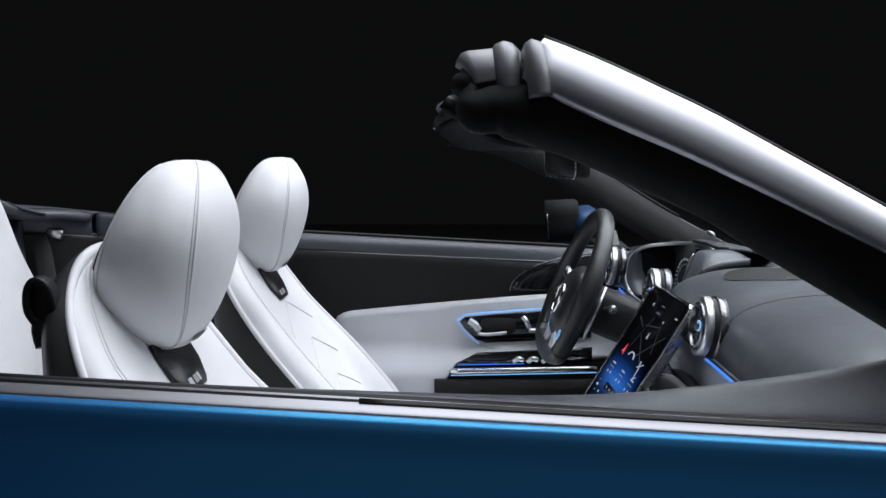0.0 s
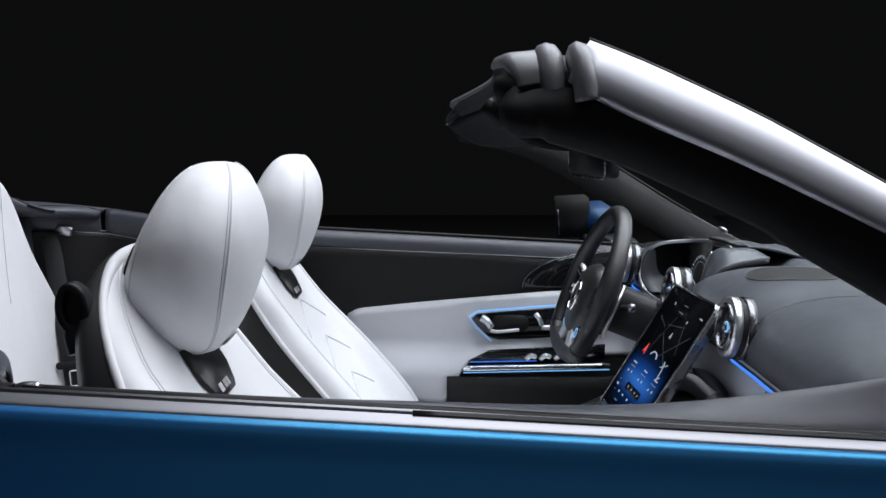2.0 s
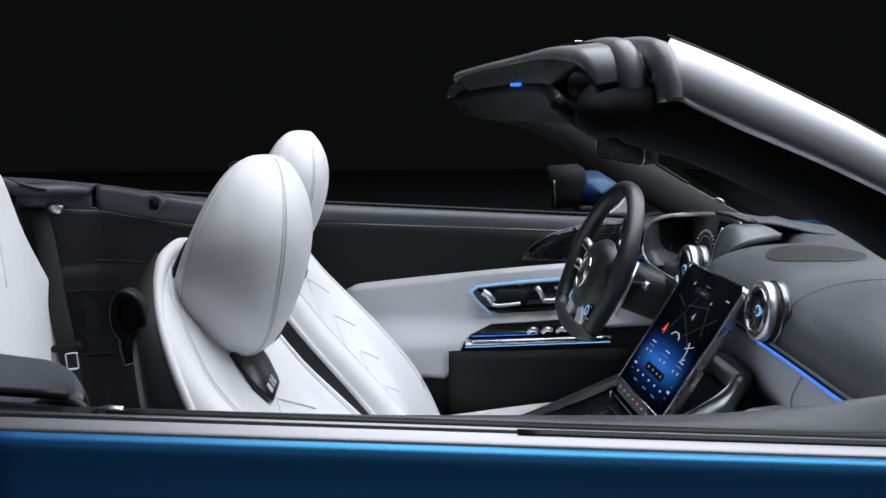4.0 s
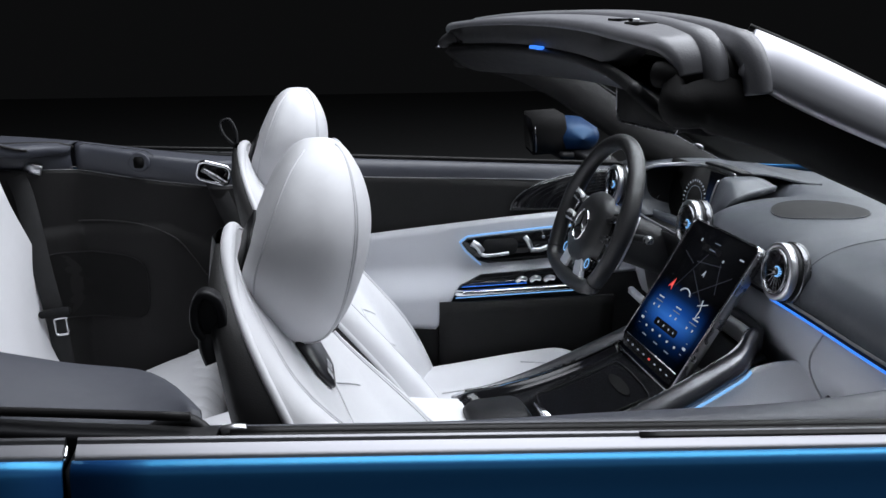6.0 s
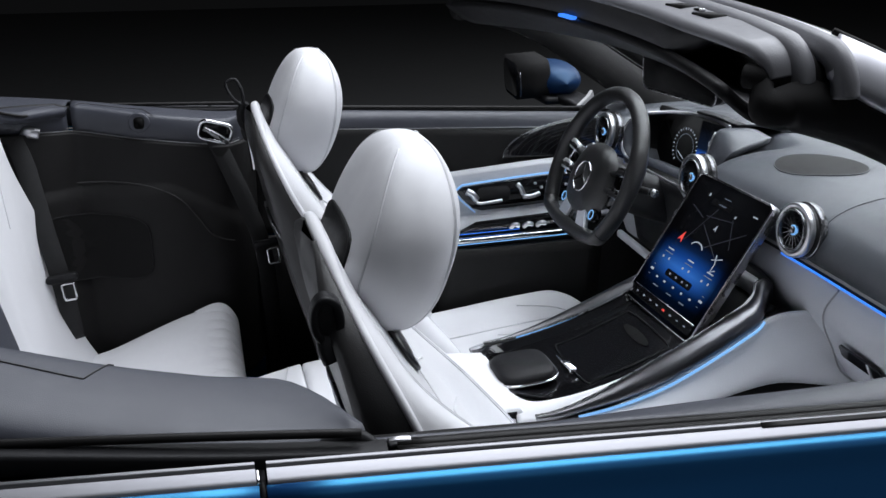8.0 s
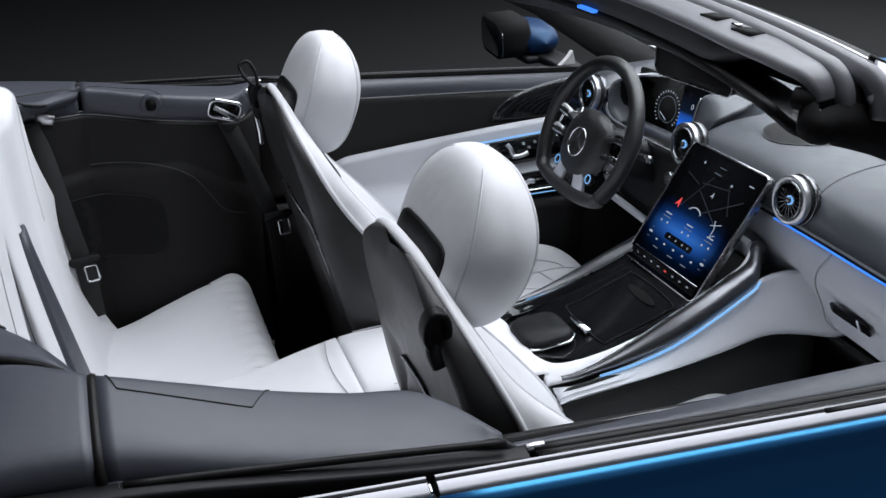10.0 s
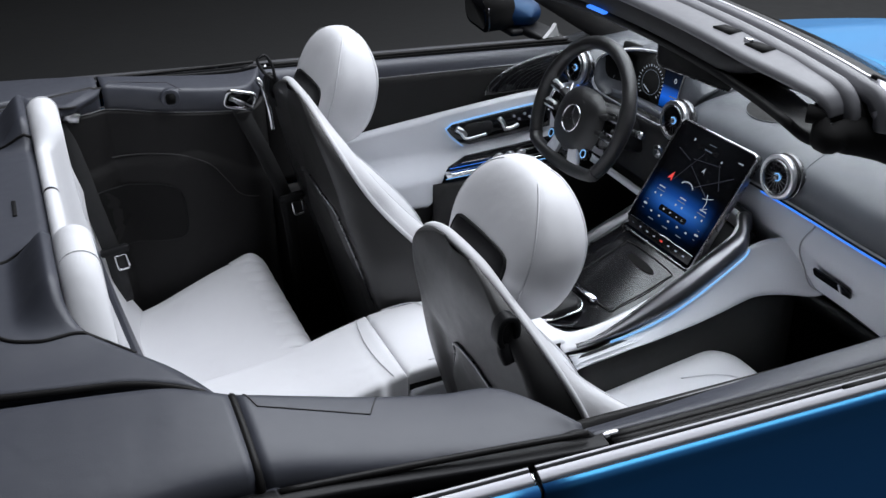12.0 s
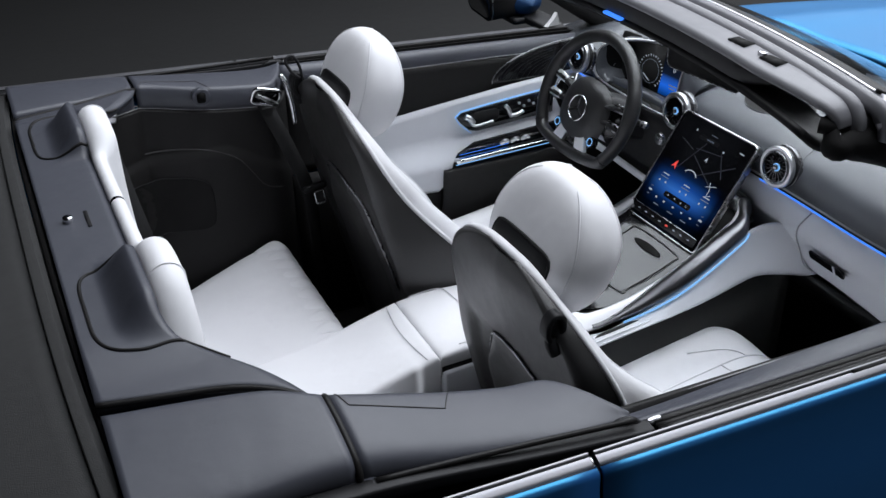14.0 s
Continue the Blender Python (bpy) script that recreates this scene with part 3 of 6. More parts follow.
def tonneau_top(u, v):
    y = 0.68 * (2 * v - 1)
    x = -1.066 - 0.75 * u + 0.02 * abs(2 * v - 1) ** 3
    return Vector((x, y, 1.066 - 0.04 * abs(2 * v - 1) ** 3 - 0.10 * u * u))


part("cover_panel", thicken(grid(tonneau_top, 16, 24), 0.02), FABRIC, tonneau)
part("cover_hem", sweep([tonneau_top(0.02, v / 24) + Vector((0, 0, 0.004)) for v in range(25)], rrect(0.016, 0.006, 0.002)), FABRIC, tonneau)
part("hem_seal", sweep([tonneau_top(0.0, v / 24) + Vector((0.008, 0, -0.01)) for v in range(25)], circle(0.006, 8)), RUBBER, tonneau)


def quarter(s):
    q = thing("rear_side_trim", (-0.75, s * 0.62, 0.6), "dark leather rear side trim with a padded grey ledge", "side trim", "rear side trims")

    def inner_y(x):
        if s < 0:
            return tab(x, [(-1.05, 0.506), (-0.967, 0.525), (-0.90, 0.542), (-0.854, 0.558), (-0.82, 0.577), (-0.79, 0.591), (-0.65, 0.606), (-0.56, 0.613), (-0.49, 0.613), (-0.458, 0.645), (-0.42, 0.722)])
        return tab(x, [(-1.05, 0.494), (-0.967, 0.515), (-0.90, 0.532), (-0.854, 0.553), (-0.82, 0.576), (-0.79, 0.598), (-0.66, 0.575), (-0.55, 0.577), (-0.49, 0.588), (-0.458, 0.630), (-0.42, 0.722)])

    def outer_y(x):
        return tab(x, [(-1.05, 0.70), (-0.8, 0.705), (-0.6, 0.722), (-0.415, 0.742)])

    def crest(x):
        if s > 0:
            return tab(x, [(-1.05, 1.056), (-0.95, 1.050), (-0.85, 1.040), (-0.66, 1.012), (-0.5, 0.990), (-0.415, 0.986)])
        return tab(x, [(-1.05, 1.058), (-0.90, 1.063), (-0.85, 1.064), (-0.79, 1.058), (-0.72, 1.040), (-0.65, 1.020), (-0.58, 1.004), (-0.5, 0.988), (-0.415, 0.986)])

    def brow(x):
        """How far the outer side of the ledge lies below its crest."""
        return 0.75 * (crest(x) - tab(x, [(-1.05, 1.045), (-0.85, 1.046), (-0.76, 1.034), (-0.68, 1.014), (-0.60, 0.999), (-0.5, 0.988), (-0.415, 0.986)])) if s < 0 else 0.0

    def section(x, v):
        """Across the ledge, from its inner lip (0) to its outer edge (1)."""
        yi, yo, z, d = inner_y(x), outer_y(x), crest(x), brow(x)
        return tab(v, [(0.0, yi + 0.012, z - 0.06), (0.10, yi + 0.001, z - 0.03), (0.20, yi + 0.004, z - 0.006), (0.30, yi + 0.014, z + 0.001), (0.7, yi + (yo - yi) * 0.7, z - 0.002 - 0.6 * d), (0.92, yo, z - 0.016 - d), (1.0, yo + 0.002, z - 0.05 - d)])

    def ledge(a, b):
        def f(u, v):
            x = a + (b - a) * u
            y, zz = section(x, v)
            return Vector((x, s * y, zz))
        return thicken(grid(f, 30, 26), 0.004)
    part("ledge_pad", ledge(-0.793, -0.425), DECK, q, "padded grey leather ledge")
    part("rear_ledge_pad", ledge(-1.05, -0.801), DECK, q, "padded grey leather ledge")
    if s < 0:
        gap = [section(-0.797, 0.12 + 0.86 * i / 20) for i in range(21)]
        part("ledge_joint", sweep([(-0.797, s * y, z - 0.004) for y, z in gap], circle(0.0052, 8), up=(1, 0, 0)), RUBBER, q)

    def wall_y(x, z):
        return inner_y(x) + 0.012 - 0.010 * smooth(0.868, 0.838, z + 0.9 * max(0.0, x + 0.62) ** 1.2) * smooth(-0.42, -0.47, x)

    def wall_panel(u, v):
        x = -1.02 + 0.60 * u
        zt = crest(x) - 0.055
        z = 0.40 + (zt - 0.40) * v
        return Vector((x, s * wall_y(x, z), z))
    part("wall_panel", thicken(grid(wall_panel, 60, 110), 0.012), DARK, q)
    # lower padded field, its seam and the loudspeaker recess
    # Seam coloured paler than the wall, for the soft highlight along it.
    seam = [Vector((x, s * (wall_y(x, z) - 0.0135), z)) for x, z in ((-0.93, 0.868), (-0.8, 0.872), (-0.68, 0.866), (-0.60, 0.835), (-0.56, 0.785), (-0.53, 0.742), (-0.48, 0.722), (-0.44, 0.72))]
    part("panel_seam", sweep(curve_pts(seam, 40), circle(0.0015, 6)), PANEL_EDGE, q)
    def recess(u, v):
        t = 2 * math.pi * u
        x = -0.775 + 0.115 * v * math.copysign(abs(math.cos(t)) ** 0.45, math.cos(t))
        z = 0.735 + 0.072 * v * math.copysign(abs(math.sin(t)) ** 0.45, math.sin(t)) - 0.10 * (x + 0.775)
        return Vector((x, s * (wall_y(x, z) - 0.0150), z))
    part("speaker_recess", grid(lambda u, v: recess(u, 0.01 + 0.99 * v), 40, 6, close_u=True), RECESS, q)
    part("recess_rim", sweep([recess(i / 40, 1.0) for i in range(40)], circle(0.0012, 5), up=(0, 1, 0), closed=True), BLACK, q)
    for dz in (-0.053, -0.059):
        st = [Vector((x, s * (inner_y(x) + 0.0085), crest(x) + dz + 0.006)) for x in [-0.86 + 0.40 * i / 30 for i in range(31)]]
        part("stitch_line", sweep(st, circle(0.0013, 5)), PALE_SEAM, q)
    if s > 0:
        # belt guide eyelet
        c = Vector((-0.660, s * 0.566, 0.998))
        m = frame_of(c, (1, 0, 0), (0, 0, 1))
        part("eyelet_surround", ring_disc(m, 0.010, 0.021, -0.004, 0.010, 28), DECK, q, "padded eyelet surround")
        part("eyelet_hole", slab(rrect(0.020, 0.024, 0.006), m, 0.0105), WELL, q)
        part("belt_outlet", slab([(-0.020, 0.0), (0.016, -0.004), (0.020, 0.016), (-0.012, 0.020)], frame_of((-0.868, s * 0.552, 0.985), (1, 0, -0.1), (0, -s * 0.2, 1)), 0.010, 0.003), SATIN, q, "metal belt outlet under the ledge")
        # release handle recess with a chrome rim
        m = frame_of((-0.510, s * 0.566, 0.972), (1, 0, -0.28), (0, -s * 0.35, 1))
        rim = [m @ Vector((a, b, 0.004)) for a, b in rrect(0.066, 0.044, 0.014, 5)]
        part("handle_rim", sweep(rim, circle(0.0042, 8), closed=True), CHROME, q, "chrome handle surround")
        part("handle_cup", slab(rrect(0.062, 0.040, 0.013), m, 0.003), GLOSS, q)
        lever = tube([m @ Vector((-0.024, 0.004, 0.006)), m @ Vector((0.0, 0.000, 0.014)), m @ Vector((0.03, -0.014, 0.012))], 0.006, 8, 12)
        part("handle_lever", lever, DSATIN, q)
        part("pillar_edge", tube([(-0.455, s * 0.62, 0.995), (-0.444, s * 0.612, 0.97), (-0.436, s * 0.608, 0.92), (-0.432, s * 0.61, 0.87)], 0.007, 8, 16), CHROME, q, "chrome lock pillar edge")
    # label flap seam on the ledge
    fl = [(-0.785, 0.24), (-0.775, 0.405), (-0.655, 0.48), (-0.633, 0.24)]

    def on_ledge(x, w):
        y, z = section(x, w)
        return Vector((x, s * y, z + 0.0006))
    path = [on_ledge(*p) for p in [(fl[0][0] + (fl[1][0] - fl[0][0]) * i / 6, fl[0][1] + (fl[1][1] - fl[0][1]) * i / 6) for i in range(7)] + [(fl[1][0] + (fl[2][0] - fl[1][0]) * i / 10, fl[1][1] + (fl[2][1] - fl[1][1]) * i / 10) for i in range(1, 11)] + [(fl[2][0] + (fl[3][0] - fl[2][0]) * i / 6, fl[2][1] + (fl[3][1] - fl[2][1]) * i / 6) for i in range(1, 7)]]
    part("flap_seam", sweep(path, circle(0.0008, 5)), PANEL_EDGE, q)
    # window channel outside the ledge
    crease(part("window_channel", sweep([(x, s * (outer_y(x) + 0.014), belt(x) - 0.008 + 0.01 * smooth(-0.5, -0.8, x)) for x in [-1.1 + 0.69 * i / 20 for i in range(21)]], rrect(0.024, 0.02, 0.004)), BLACK, q))
    part("channel_bead", sweep([(x, s * (outer_y(x) + 0.010), belt(x) + 0.012) for x in [-0.78 + 0.35 * i / 16 for i in range(17)]], circle(0.004, 8)), RUBBER, q)
    part("window_guide", tube([(-0.406, s * 0.747, 0.976), (-0.398, s * 0.748, 0.978), (-0.388, s * 0.748, 0.977)], 0.0052, 10, 8), SATIN, q, "bright window guide end")
    part("hinge_link", tube([(-0.47, s * 0.742, 0.972), (-0.452, s * 0.738, 0.982), (-0.432, s * 0.740, 0.984), (-0.418, s * 0.746, 0.974), (-0.416, s * 0.752, 0.960)], 0.0062, 10, 24), BLACK, q, "black window hinge link")
    part("hinge_block", box(-0.448, -0.412, s * 0.757 - 0.009, s * 0.757 + 0.009, 0.952, 0.974, 0.004), BLACK, q)
    part("hinge_cover", box(-0.90, -0.775, s * 0.712 - 0.014, s * 0.712 + 0.016, 0.97, 1.012, 0.008), DECK, q)
    return q


for s in (-1, 1):
    quarter(s)


# ---- doors, inner side ----
def door_lining(s):
    d = thing("door_lining", (0.15, s * 0.68, 0.5), "dark leather door lining with a pale armrest" if s > 0 else "dark leather door lining along the passenger side", "door lining", "door linings")

    def top(u, v):
        x = -0.435 + 1.22 * u
        z = belt(x)
        rows = [(0.0, 0.722, -0.004), (0.2, 0.715, 0.003), (0.45, 0.698, 0.000), (0.75, 0.686, -0.014), (1.0, 0.684, -0.036)]
        if s < 0:
            rows = [(0.0, side_y(x) - 0.061, -0.004), (0.15, side_y(x) - 0.067, 0.002), (0.45, 0.715, 0.004), (0.75, 0.694, -0.008), (1.0, 0.684, -0.036)]
        y, dz = tab(v, rows)
        dz += tab(x, [(-0.44, -0.028), (-0.3, -0.024), (-0.1, -0.012), (0.1, -0.004), (0.22, 0.010), (0.40, 0.046), (0.55, 0.095), (0.8, 0.16)]) * (smooth(0.05, 0.55, v) if s < 0 else 0.0)
        return Vector((x, s * y, z + dz))
    part("belt_pad", thicken(grid(top, 40, 14), 0.006), DECK, d, "grey leather pad along the belt")
    for k in (0, 1):
        st = [Vector((x, s * (0.6835 - 0.0005), belt(x) - 0.030 - 0.009 * k - 0.006 * smooth(0.3, -0.4, x))) for x in [-0.43 + 0.9 * i / 40 for i in range(41)]]
        part("stitch_line", sweep(st, circle(0.0013, 5)), PALE_SEAM, d)

    def upper(u, v):
        x = -0.435 + 1.2 * u
        z = 0.70 + (belt(x) - 0.034 - 0.70) * v
        return Vector((x, s * (0.686 + 0.010 * math.sin(v * math.pi)), z))
    part("upper_panel", thicken(grid(upper, 24, 14), 0.01), DARK, d)

    def lower(u, v):
        x = -0.435 + 1.2 * u
        return Vector((x, s * (0.665 - 0.02 * math.sin(v * 3)), 0.24 + 0.46 * v))
    part("lower_panel", thicken(grid(lower, 24, 14), 0.01), DARK, d)
    if s < 0:
        return d

    def arm_top(x):
        return tab(x, [(-0.26, 0.776), (-0.235, 0.793), (-0.2, 0.799), (0.0, 0.818), (0.24, 0.837), (0.5, 0.85)])

    def arm_low(x):
        return tab(x, [(-0.26, 0.60), (-0.04, 0.575), (-0.02, 0.58), (0.025, 0.665), (0.06, 0.672), (0.5, 0.69)])

    def arm(u, v):
        x = -0.26 + 0.80 * u
        zt, zb = arm_top(x), arm_low(x)
        z = zb + (zt - zb) * v
        bulge = 0.042 * smooth(0.725, 0.645, z)
        y = 0.668 - bulge - 0.012 * smooth(1.0, 0.95, v) + 0.012 * smooth(0.05, 0.0, v)
        y += 0.03 * smooth(0.02, 0.0, u)
        return Vector((x, y, z))
    part("armrest", thicken(grid(arm, 70, 40), 0.02), WHITE_DOOR, d, "pale leather armrest panel")

    def y_arm(z):
        return 0.656 - 0.042 * smooth(0.725, 0.645, z)

    def bez_top(x):
        return arm_top(x) - 0.036

    outline = []
    for x in [0.052 + 0.30 * i / 14 for i in range(15)]:
        outline.append((x, bez_top(x) - 0.002))
    for x in [0.352 - 0.25 * i / 12 for i in range(13)]:
        outline.append((x, bez_top(x) - 0.072 + 0.004 * smooth(0.2, 0.09, x)))
    outline += [(0.078, bez_top(0.07) - 0.058), (0.052, bez_top(0.05) - 0.03), (0.040, bez_top(0.04) - 0.012)]
    m = Matrix(((1, 0, 0, 0), (0, 0, -1, 0.6560), (0, 1, 0, 0), (0, 0, 0, 1)))
    part("switch_bezel", slab(outline, m, 0.006, 0.003), GLOSS, d, "gloss black switch panel")
    led = [Vector((0.085, 0.6505, bez_top(0.07) - 0.068)), Vector((0.048, 0.6505, bez_top(0.05) - 0.032)), Vector((0.034, 0.6505, bez_top(0.03) - 0.008)), Vector((0.052, 0.6505, bez_top(0.05) + 0.004))] + [Vector((x, 0.6505, bez_top(x) + 0.004)) for x in [0.08 + 0.28 * i / 12 for i in range(13)]]
    part("ambient_strip", sweep(led[2:], circle(0.0022, 6)), LED_SOFT, d, "glowing blue light strip")
    part("ambient_strip", sweep(led[:3], circle(0.0011, 6)), LED_SOFT, d, "glowing blue light strip")
    # pull handle and seat switches
    def bar(pts, r, name, parent=d, m_=SATIN):
        return part(name, tube(pts, r, 10, 18), m_, parent, "satin metal handle" if name == "door_handle" else "")
    z0 = bez_top(0.1)
    bar([(0.062, 0.644, z0 - 0.014), (0.075, 0.640, z0 - 0.022), (0.085, 0.640, z0 - 0.036)], 0.0085, "door_handle")
    bar([(0.083, 0.641, z0 - 0.042), (0.10, 0.640, z0 - 0.046), (0.15, 0.642, z0 - 0.042)], 0.0042, "door_handle")
    part("handle_cup", slab(rrect(0.085, 0.038, 0.014), Matrix(((1, 0, 0, 0.13), (0, 0, -1, 0.6502), (0, 1, 0, z0 - 0.028), (0, 0, 0, 1))), 0.002, 0.001), BLACK, d)
    z1 = bez_top(0.2)
    bar([(0.188, 0.644, z1 - 0.012), (0.196, 0.640, z1 - 0.022), (0.203, 0.640, z1 - 0.038)], 0.006, "seat_switch")
    bar([(0.203, 0.641, z1 - 0.044), (0.225, 0.640, z1 - 0.044), (0.245, 0.641, z1 - 0.038)], 0.006, "seat_switch")
    for i in range(6):
        x = 0.232 + 0.016 * i
        part("memory_button", box(x, x + 0.006, 0.643, 0.650, bez_top(x) - 0.020 - 0.012 * (i % 2), bez_top(x) - 0.014 - 0.012 * (i % 2), 0.001), SATIN, d)
    # pocket slot with window switches, chrome ledge under it
    slot = [(x, 0.6785 + 0.02 * (x - 0.03)) for x in [0.03 + 0.32 * i / 10 for i in range(11)]] + [(x, 0.7015 + 0.05 * (x - 0.03)) for x in [0.35 - 0.27 * i / 10 for i in range(11)]]
    m2 = Matrix(((1, 0, 0, 0), (0, 0, -1, 0.6285), (0, 1, 0, 0), (0, 0, 0, 1)))
    part("grip_slot", slab(slot, m2, 0.005, 0.002), GLOSS, d)
    for i in range(3):
        x = 0.165 + 0.034 * i
        part("window_switch", tube([(x, 0.622, 0.683), (x + 0.010, 0.617, 0.692), (x + 0.022, 0.620, 0.688)], 0.006, 8, 10), SATIN, d)
    part("pocket_light", sweep([(x, 0.6225, 0.6755 + 0.02 * (x - 0.03)) for x in (0.035, 0.08, 0.13, 0.19)], circle(0.0007, 6)), LED, d)
    rail = [Vector((x, 0.612, 0.664 + 0.02 * (x - 0.02))) for x in [0.018 + 0.34 * i / 16 for i in range(17)]]
    part("chrome_ledge", sweep(rail, rrect(0.022, 0.012, 0.004)), CHROME, d, "chrome ledge under the grip")
    part("ledge_light", sweep([p + Vector((0, -0.003, -0.010)) for p in rail], circle(0.0012, 6)), LED_SOFT, d)
    part("pocket_front", thicken(grid(lambda u, v: Vector((-0.02 + 0.42 * u, 0.612 + 0.02 * (1 - v), 0.44 + 0.205 * v)), 12, 8), 0.012), DARK, d)
    # tweeter fan in the front corner
    def fan(u, v):
        a = radians(180 - 105 * u)
        r = v
        return Vector((0.42 + 0.26 * r * math.cos(a), 0.676 - 0.006 * math.sin(v * math.pi), arm_top(0.3) + 0.004 + 0.092 * r * math.sin(a)))
    part("tweeter_grille", thicken(grid(fan, 24, 10), 0.004), GLOSS, d, "gloss black fan-shaped tweeter grille")
    rim = [fan(i / 30, 1.0) + Vector((0, -0.003, 0)) for i in range(31)]
    part("grille_rim", sweep(rim, circle(0.0016, 6)), DSATIN, d)
    for k in range(9):
        part("grille_slot", sweep([fan(0.02 + 0.9 * i / 20, 0.30 + 0.07 * k) + Vector((0, -0.0045, 0)) for i in range(21)], circle(0.0007, 4)), BLACK, d)
    return d


for s in (1, -1):
    door_lining(s)


# ---- exterior mirror beside the driver ----
WHITE_PAINT = mat("white_gloss_paint", (0.8, 0.8, 0.8), 0.3, wear=0.02)


def door_mirror():
    d = thing("door_mirror", (0.42, 0.86, 0.93), "blue and black exterior mirror on the driver's door", "car mirror")

    def shell(u, v):
        a = 2 * math.pi * u
        k = max(0.0, math.sin(math.pi * v)) ** 0.4
        return Vector((0.385 + 0.070 * k * math.cos(a), 0.84 + 0.225 * v, 0.985 + 0.048 * k * math.sin(a)))
    part("mirror_housing", grid(shell, 28, 16, close_u=True), SHADED_BLUE, d, "blue mirror housing with its shade in the paint")
    m = frame_of((0.275, 0.965, 0.990), (0.10, 1, 0), (-0.06, 0, 1))
    part("mirror_frame", slab(rrect(0.185, 0.104, 0.038, 6), m, 0.085, 0.006), PILLAR, d)
    part("mirror_glass", slab(rrect(0.165, 0.086, 0.032, 6), m @ Matrix.Translation((0, 0, -0.002)), 0.001), GLOSS, d)
    part("mirror_edge", sweep([m @ Vector((a, b, 0.004)) for a, b in rrect(0.187, 0.106, 0.038, 6)[12:18]], circle(0.002, 6)), DSATIN, d)
    part("mirror_lower", box(0.33, 0.44, 0.85, 1.04, 0.930, 0.952, 0.010), BLACK, d)
    part("mirror_foot", sweep(curve_pts([(0.44, 0.770, 0.915), (0.42, 0.81, 0.935), (0.40, 0.88, 0.945)], 12), rrect(0.08, 0.024, 0.009)), BLACK, d)
    crease(part("sail_panel", slab([(0.022, 0), (0.070, 0.0), (0.062, 0.036), (0.050, 0.022)], frame_of((0.365, 0.775, 0.942), (1, 0.10, 0), (0, 0.15, 1)), 0.016, 0.002), WHITE_PAINT, d, "white triangular sail panel"))
    return d


door_mirror()


# ---- dashboard ----
dash = thing("dashboard", (0.6, 0, 0.7), "slate grey leather dashboard over pale lower panels", "dashboard")


def dash_front(y):
    """Rearmost reach of the dash pad across the car."""
    return 0.402 - 0.012 * math.exp(-((y + 0.45) / 0.2) ** 2) + 0.014 * math.exp(-((y - 0.37) / 0.16) ** 2) + 0.05 * smooth(0.55, 0.78, abs(y)) * 0.3


def pad(u, v):
    y = 0.775 * (2 * v - 1)
    x0 = dash_front(y)
    bulge = math.exp(-((y + 0.44) / 0.17) ** 4)
    mid = math.exp(-(y / 0.13) ** 4)
    rows = [(0.0, 0.035, 0.852), (0.08, 0.012, 0.856), (0.18, 0.001, 0.875), (0.30, 0.004, 0.905), (0.42, 0.030, 0.936), (0.55, 0.085, 0.955 + 0.008 * bulge), (0.7, 0.17, 0.962 + 0.008 * bulge), (0.85, 0.30, 0.956), (1.0, 0.56, 0.925)]
    dx, z = tab(u, rows)
    dx *= 1 - 0.14 * smooth(0.4, 0.775, abs(y)) * smooth(0.5, 1, u)
    z += 0.010 * mid * smooth(0.35, 0.6, u) - 0.012 * smooth(0.55, 0.775, abs(y)) * smooth(0.3, 0.6, u)
    # dip where driver's instruments stand
    k = math.exp(-((y - 0.395) / 0.185) ** 6)
    dx += 0.05 * k * smooth(0.5, 0.2, u)
    z -= 0.115 * k * smooth(0.1, 0.35, u) * smooth(0.80, 0.66, u)
    return Vector((x0 + dx, y, z))


part("pad", thicken(grid(pad, 60, 150), 0.006), PAD, dash, "padded slate grey leather top")


def pad_at(x, y):
    """A point on the pad over a place in plan."""
    lo, hi = 0.25, 1.0
    for _ in range(30):
        mid_ = (lo + hi) / 2
        if pad(mid_, (y / 0.775 + 1) / 2).x < x:
            lo = mid_
        else:
            hi = mid_
    return pad(lo, (y / 0.775 + 1) / 2)


for dz in (0.0, 0.006):
    st = [pad(0.11 + dz * 4, v / 60) + Vector((-0.0012, 0, 0)) for v in range(0, 30)]
    part("stitch_line", sweep(st, circle(0.0012, 5)), PALE_SEAM, dash)
st = [pad(u, (-0.205 / 0.775 + 1) / 2) + Vector((0, -0.002 + 0.05 * (u - 0.2), 0.0006)) for u in [0.14 + 0.6 * i / 24 for i in range(25)]]
part("pad_seam", sweep(st, circle(0.0008, 5)), PAD, dash)

# loudspeaker grille set into the top
GC = Vector((0.545, 0.002, 0))


def grille(r, a, dz):
    y = GC.y + 0.078 * r * math.sin(a)
    x = GC.x + 0.072 * r * math.cos(a) - 0.15 * (y - GC.y)
    p = pad_at(x, y)
    return p + Vector((0, 0, dz))


part("speaker_grille", grid(lambda u, v: grille(0.001 + 0.999 * v, 2 * math.pi * u, 0.0018), 40, 8, close_u=True), RECESS, dash, "dark perforated loudspeaker grille")
part("grille_rim", sweep([grille(1.0, 2 * math.pi * i / 44, 0.001) for i in range(44)], circle(0.0010, 6), closed=True), PAD, dash)
holes = bmesh.new()
for i in range(-8, 9):
    for j in range(-14, 15):
        x, y = i / 8.5, (j + 0.5 * (i % 2)) / 14.5
        if x * x + y * y < 0.9:
            r = math.hypot(x, y)
            c = grille(r, math.atan2(y, x), 0.0024)
            bmesh.ops.create_circle(holes, cap_ends=True, radius=0.0014, segments=6, matrix=Matrix.Translation(c))
o = part("grille_perforations", holes, WELL, dash, flat=True)
o["kind"] = "stuff"


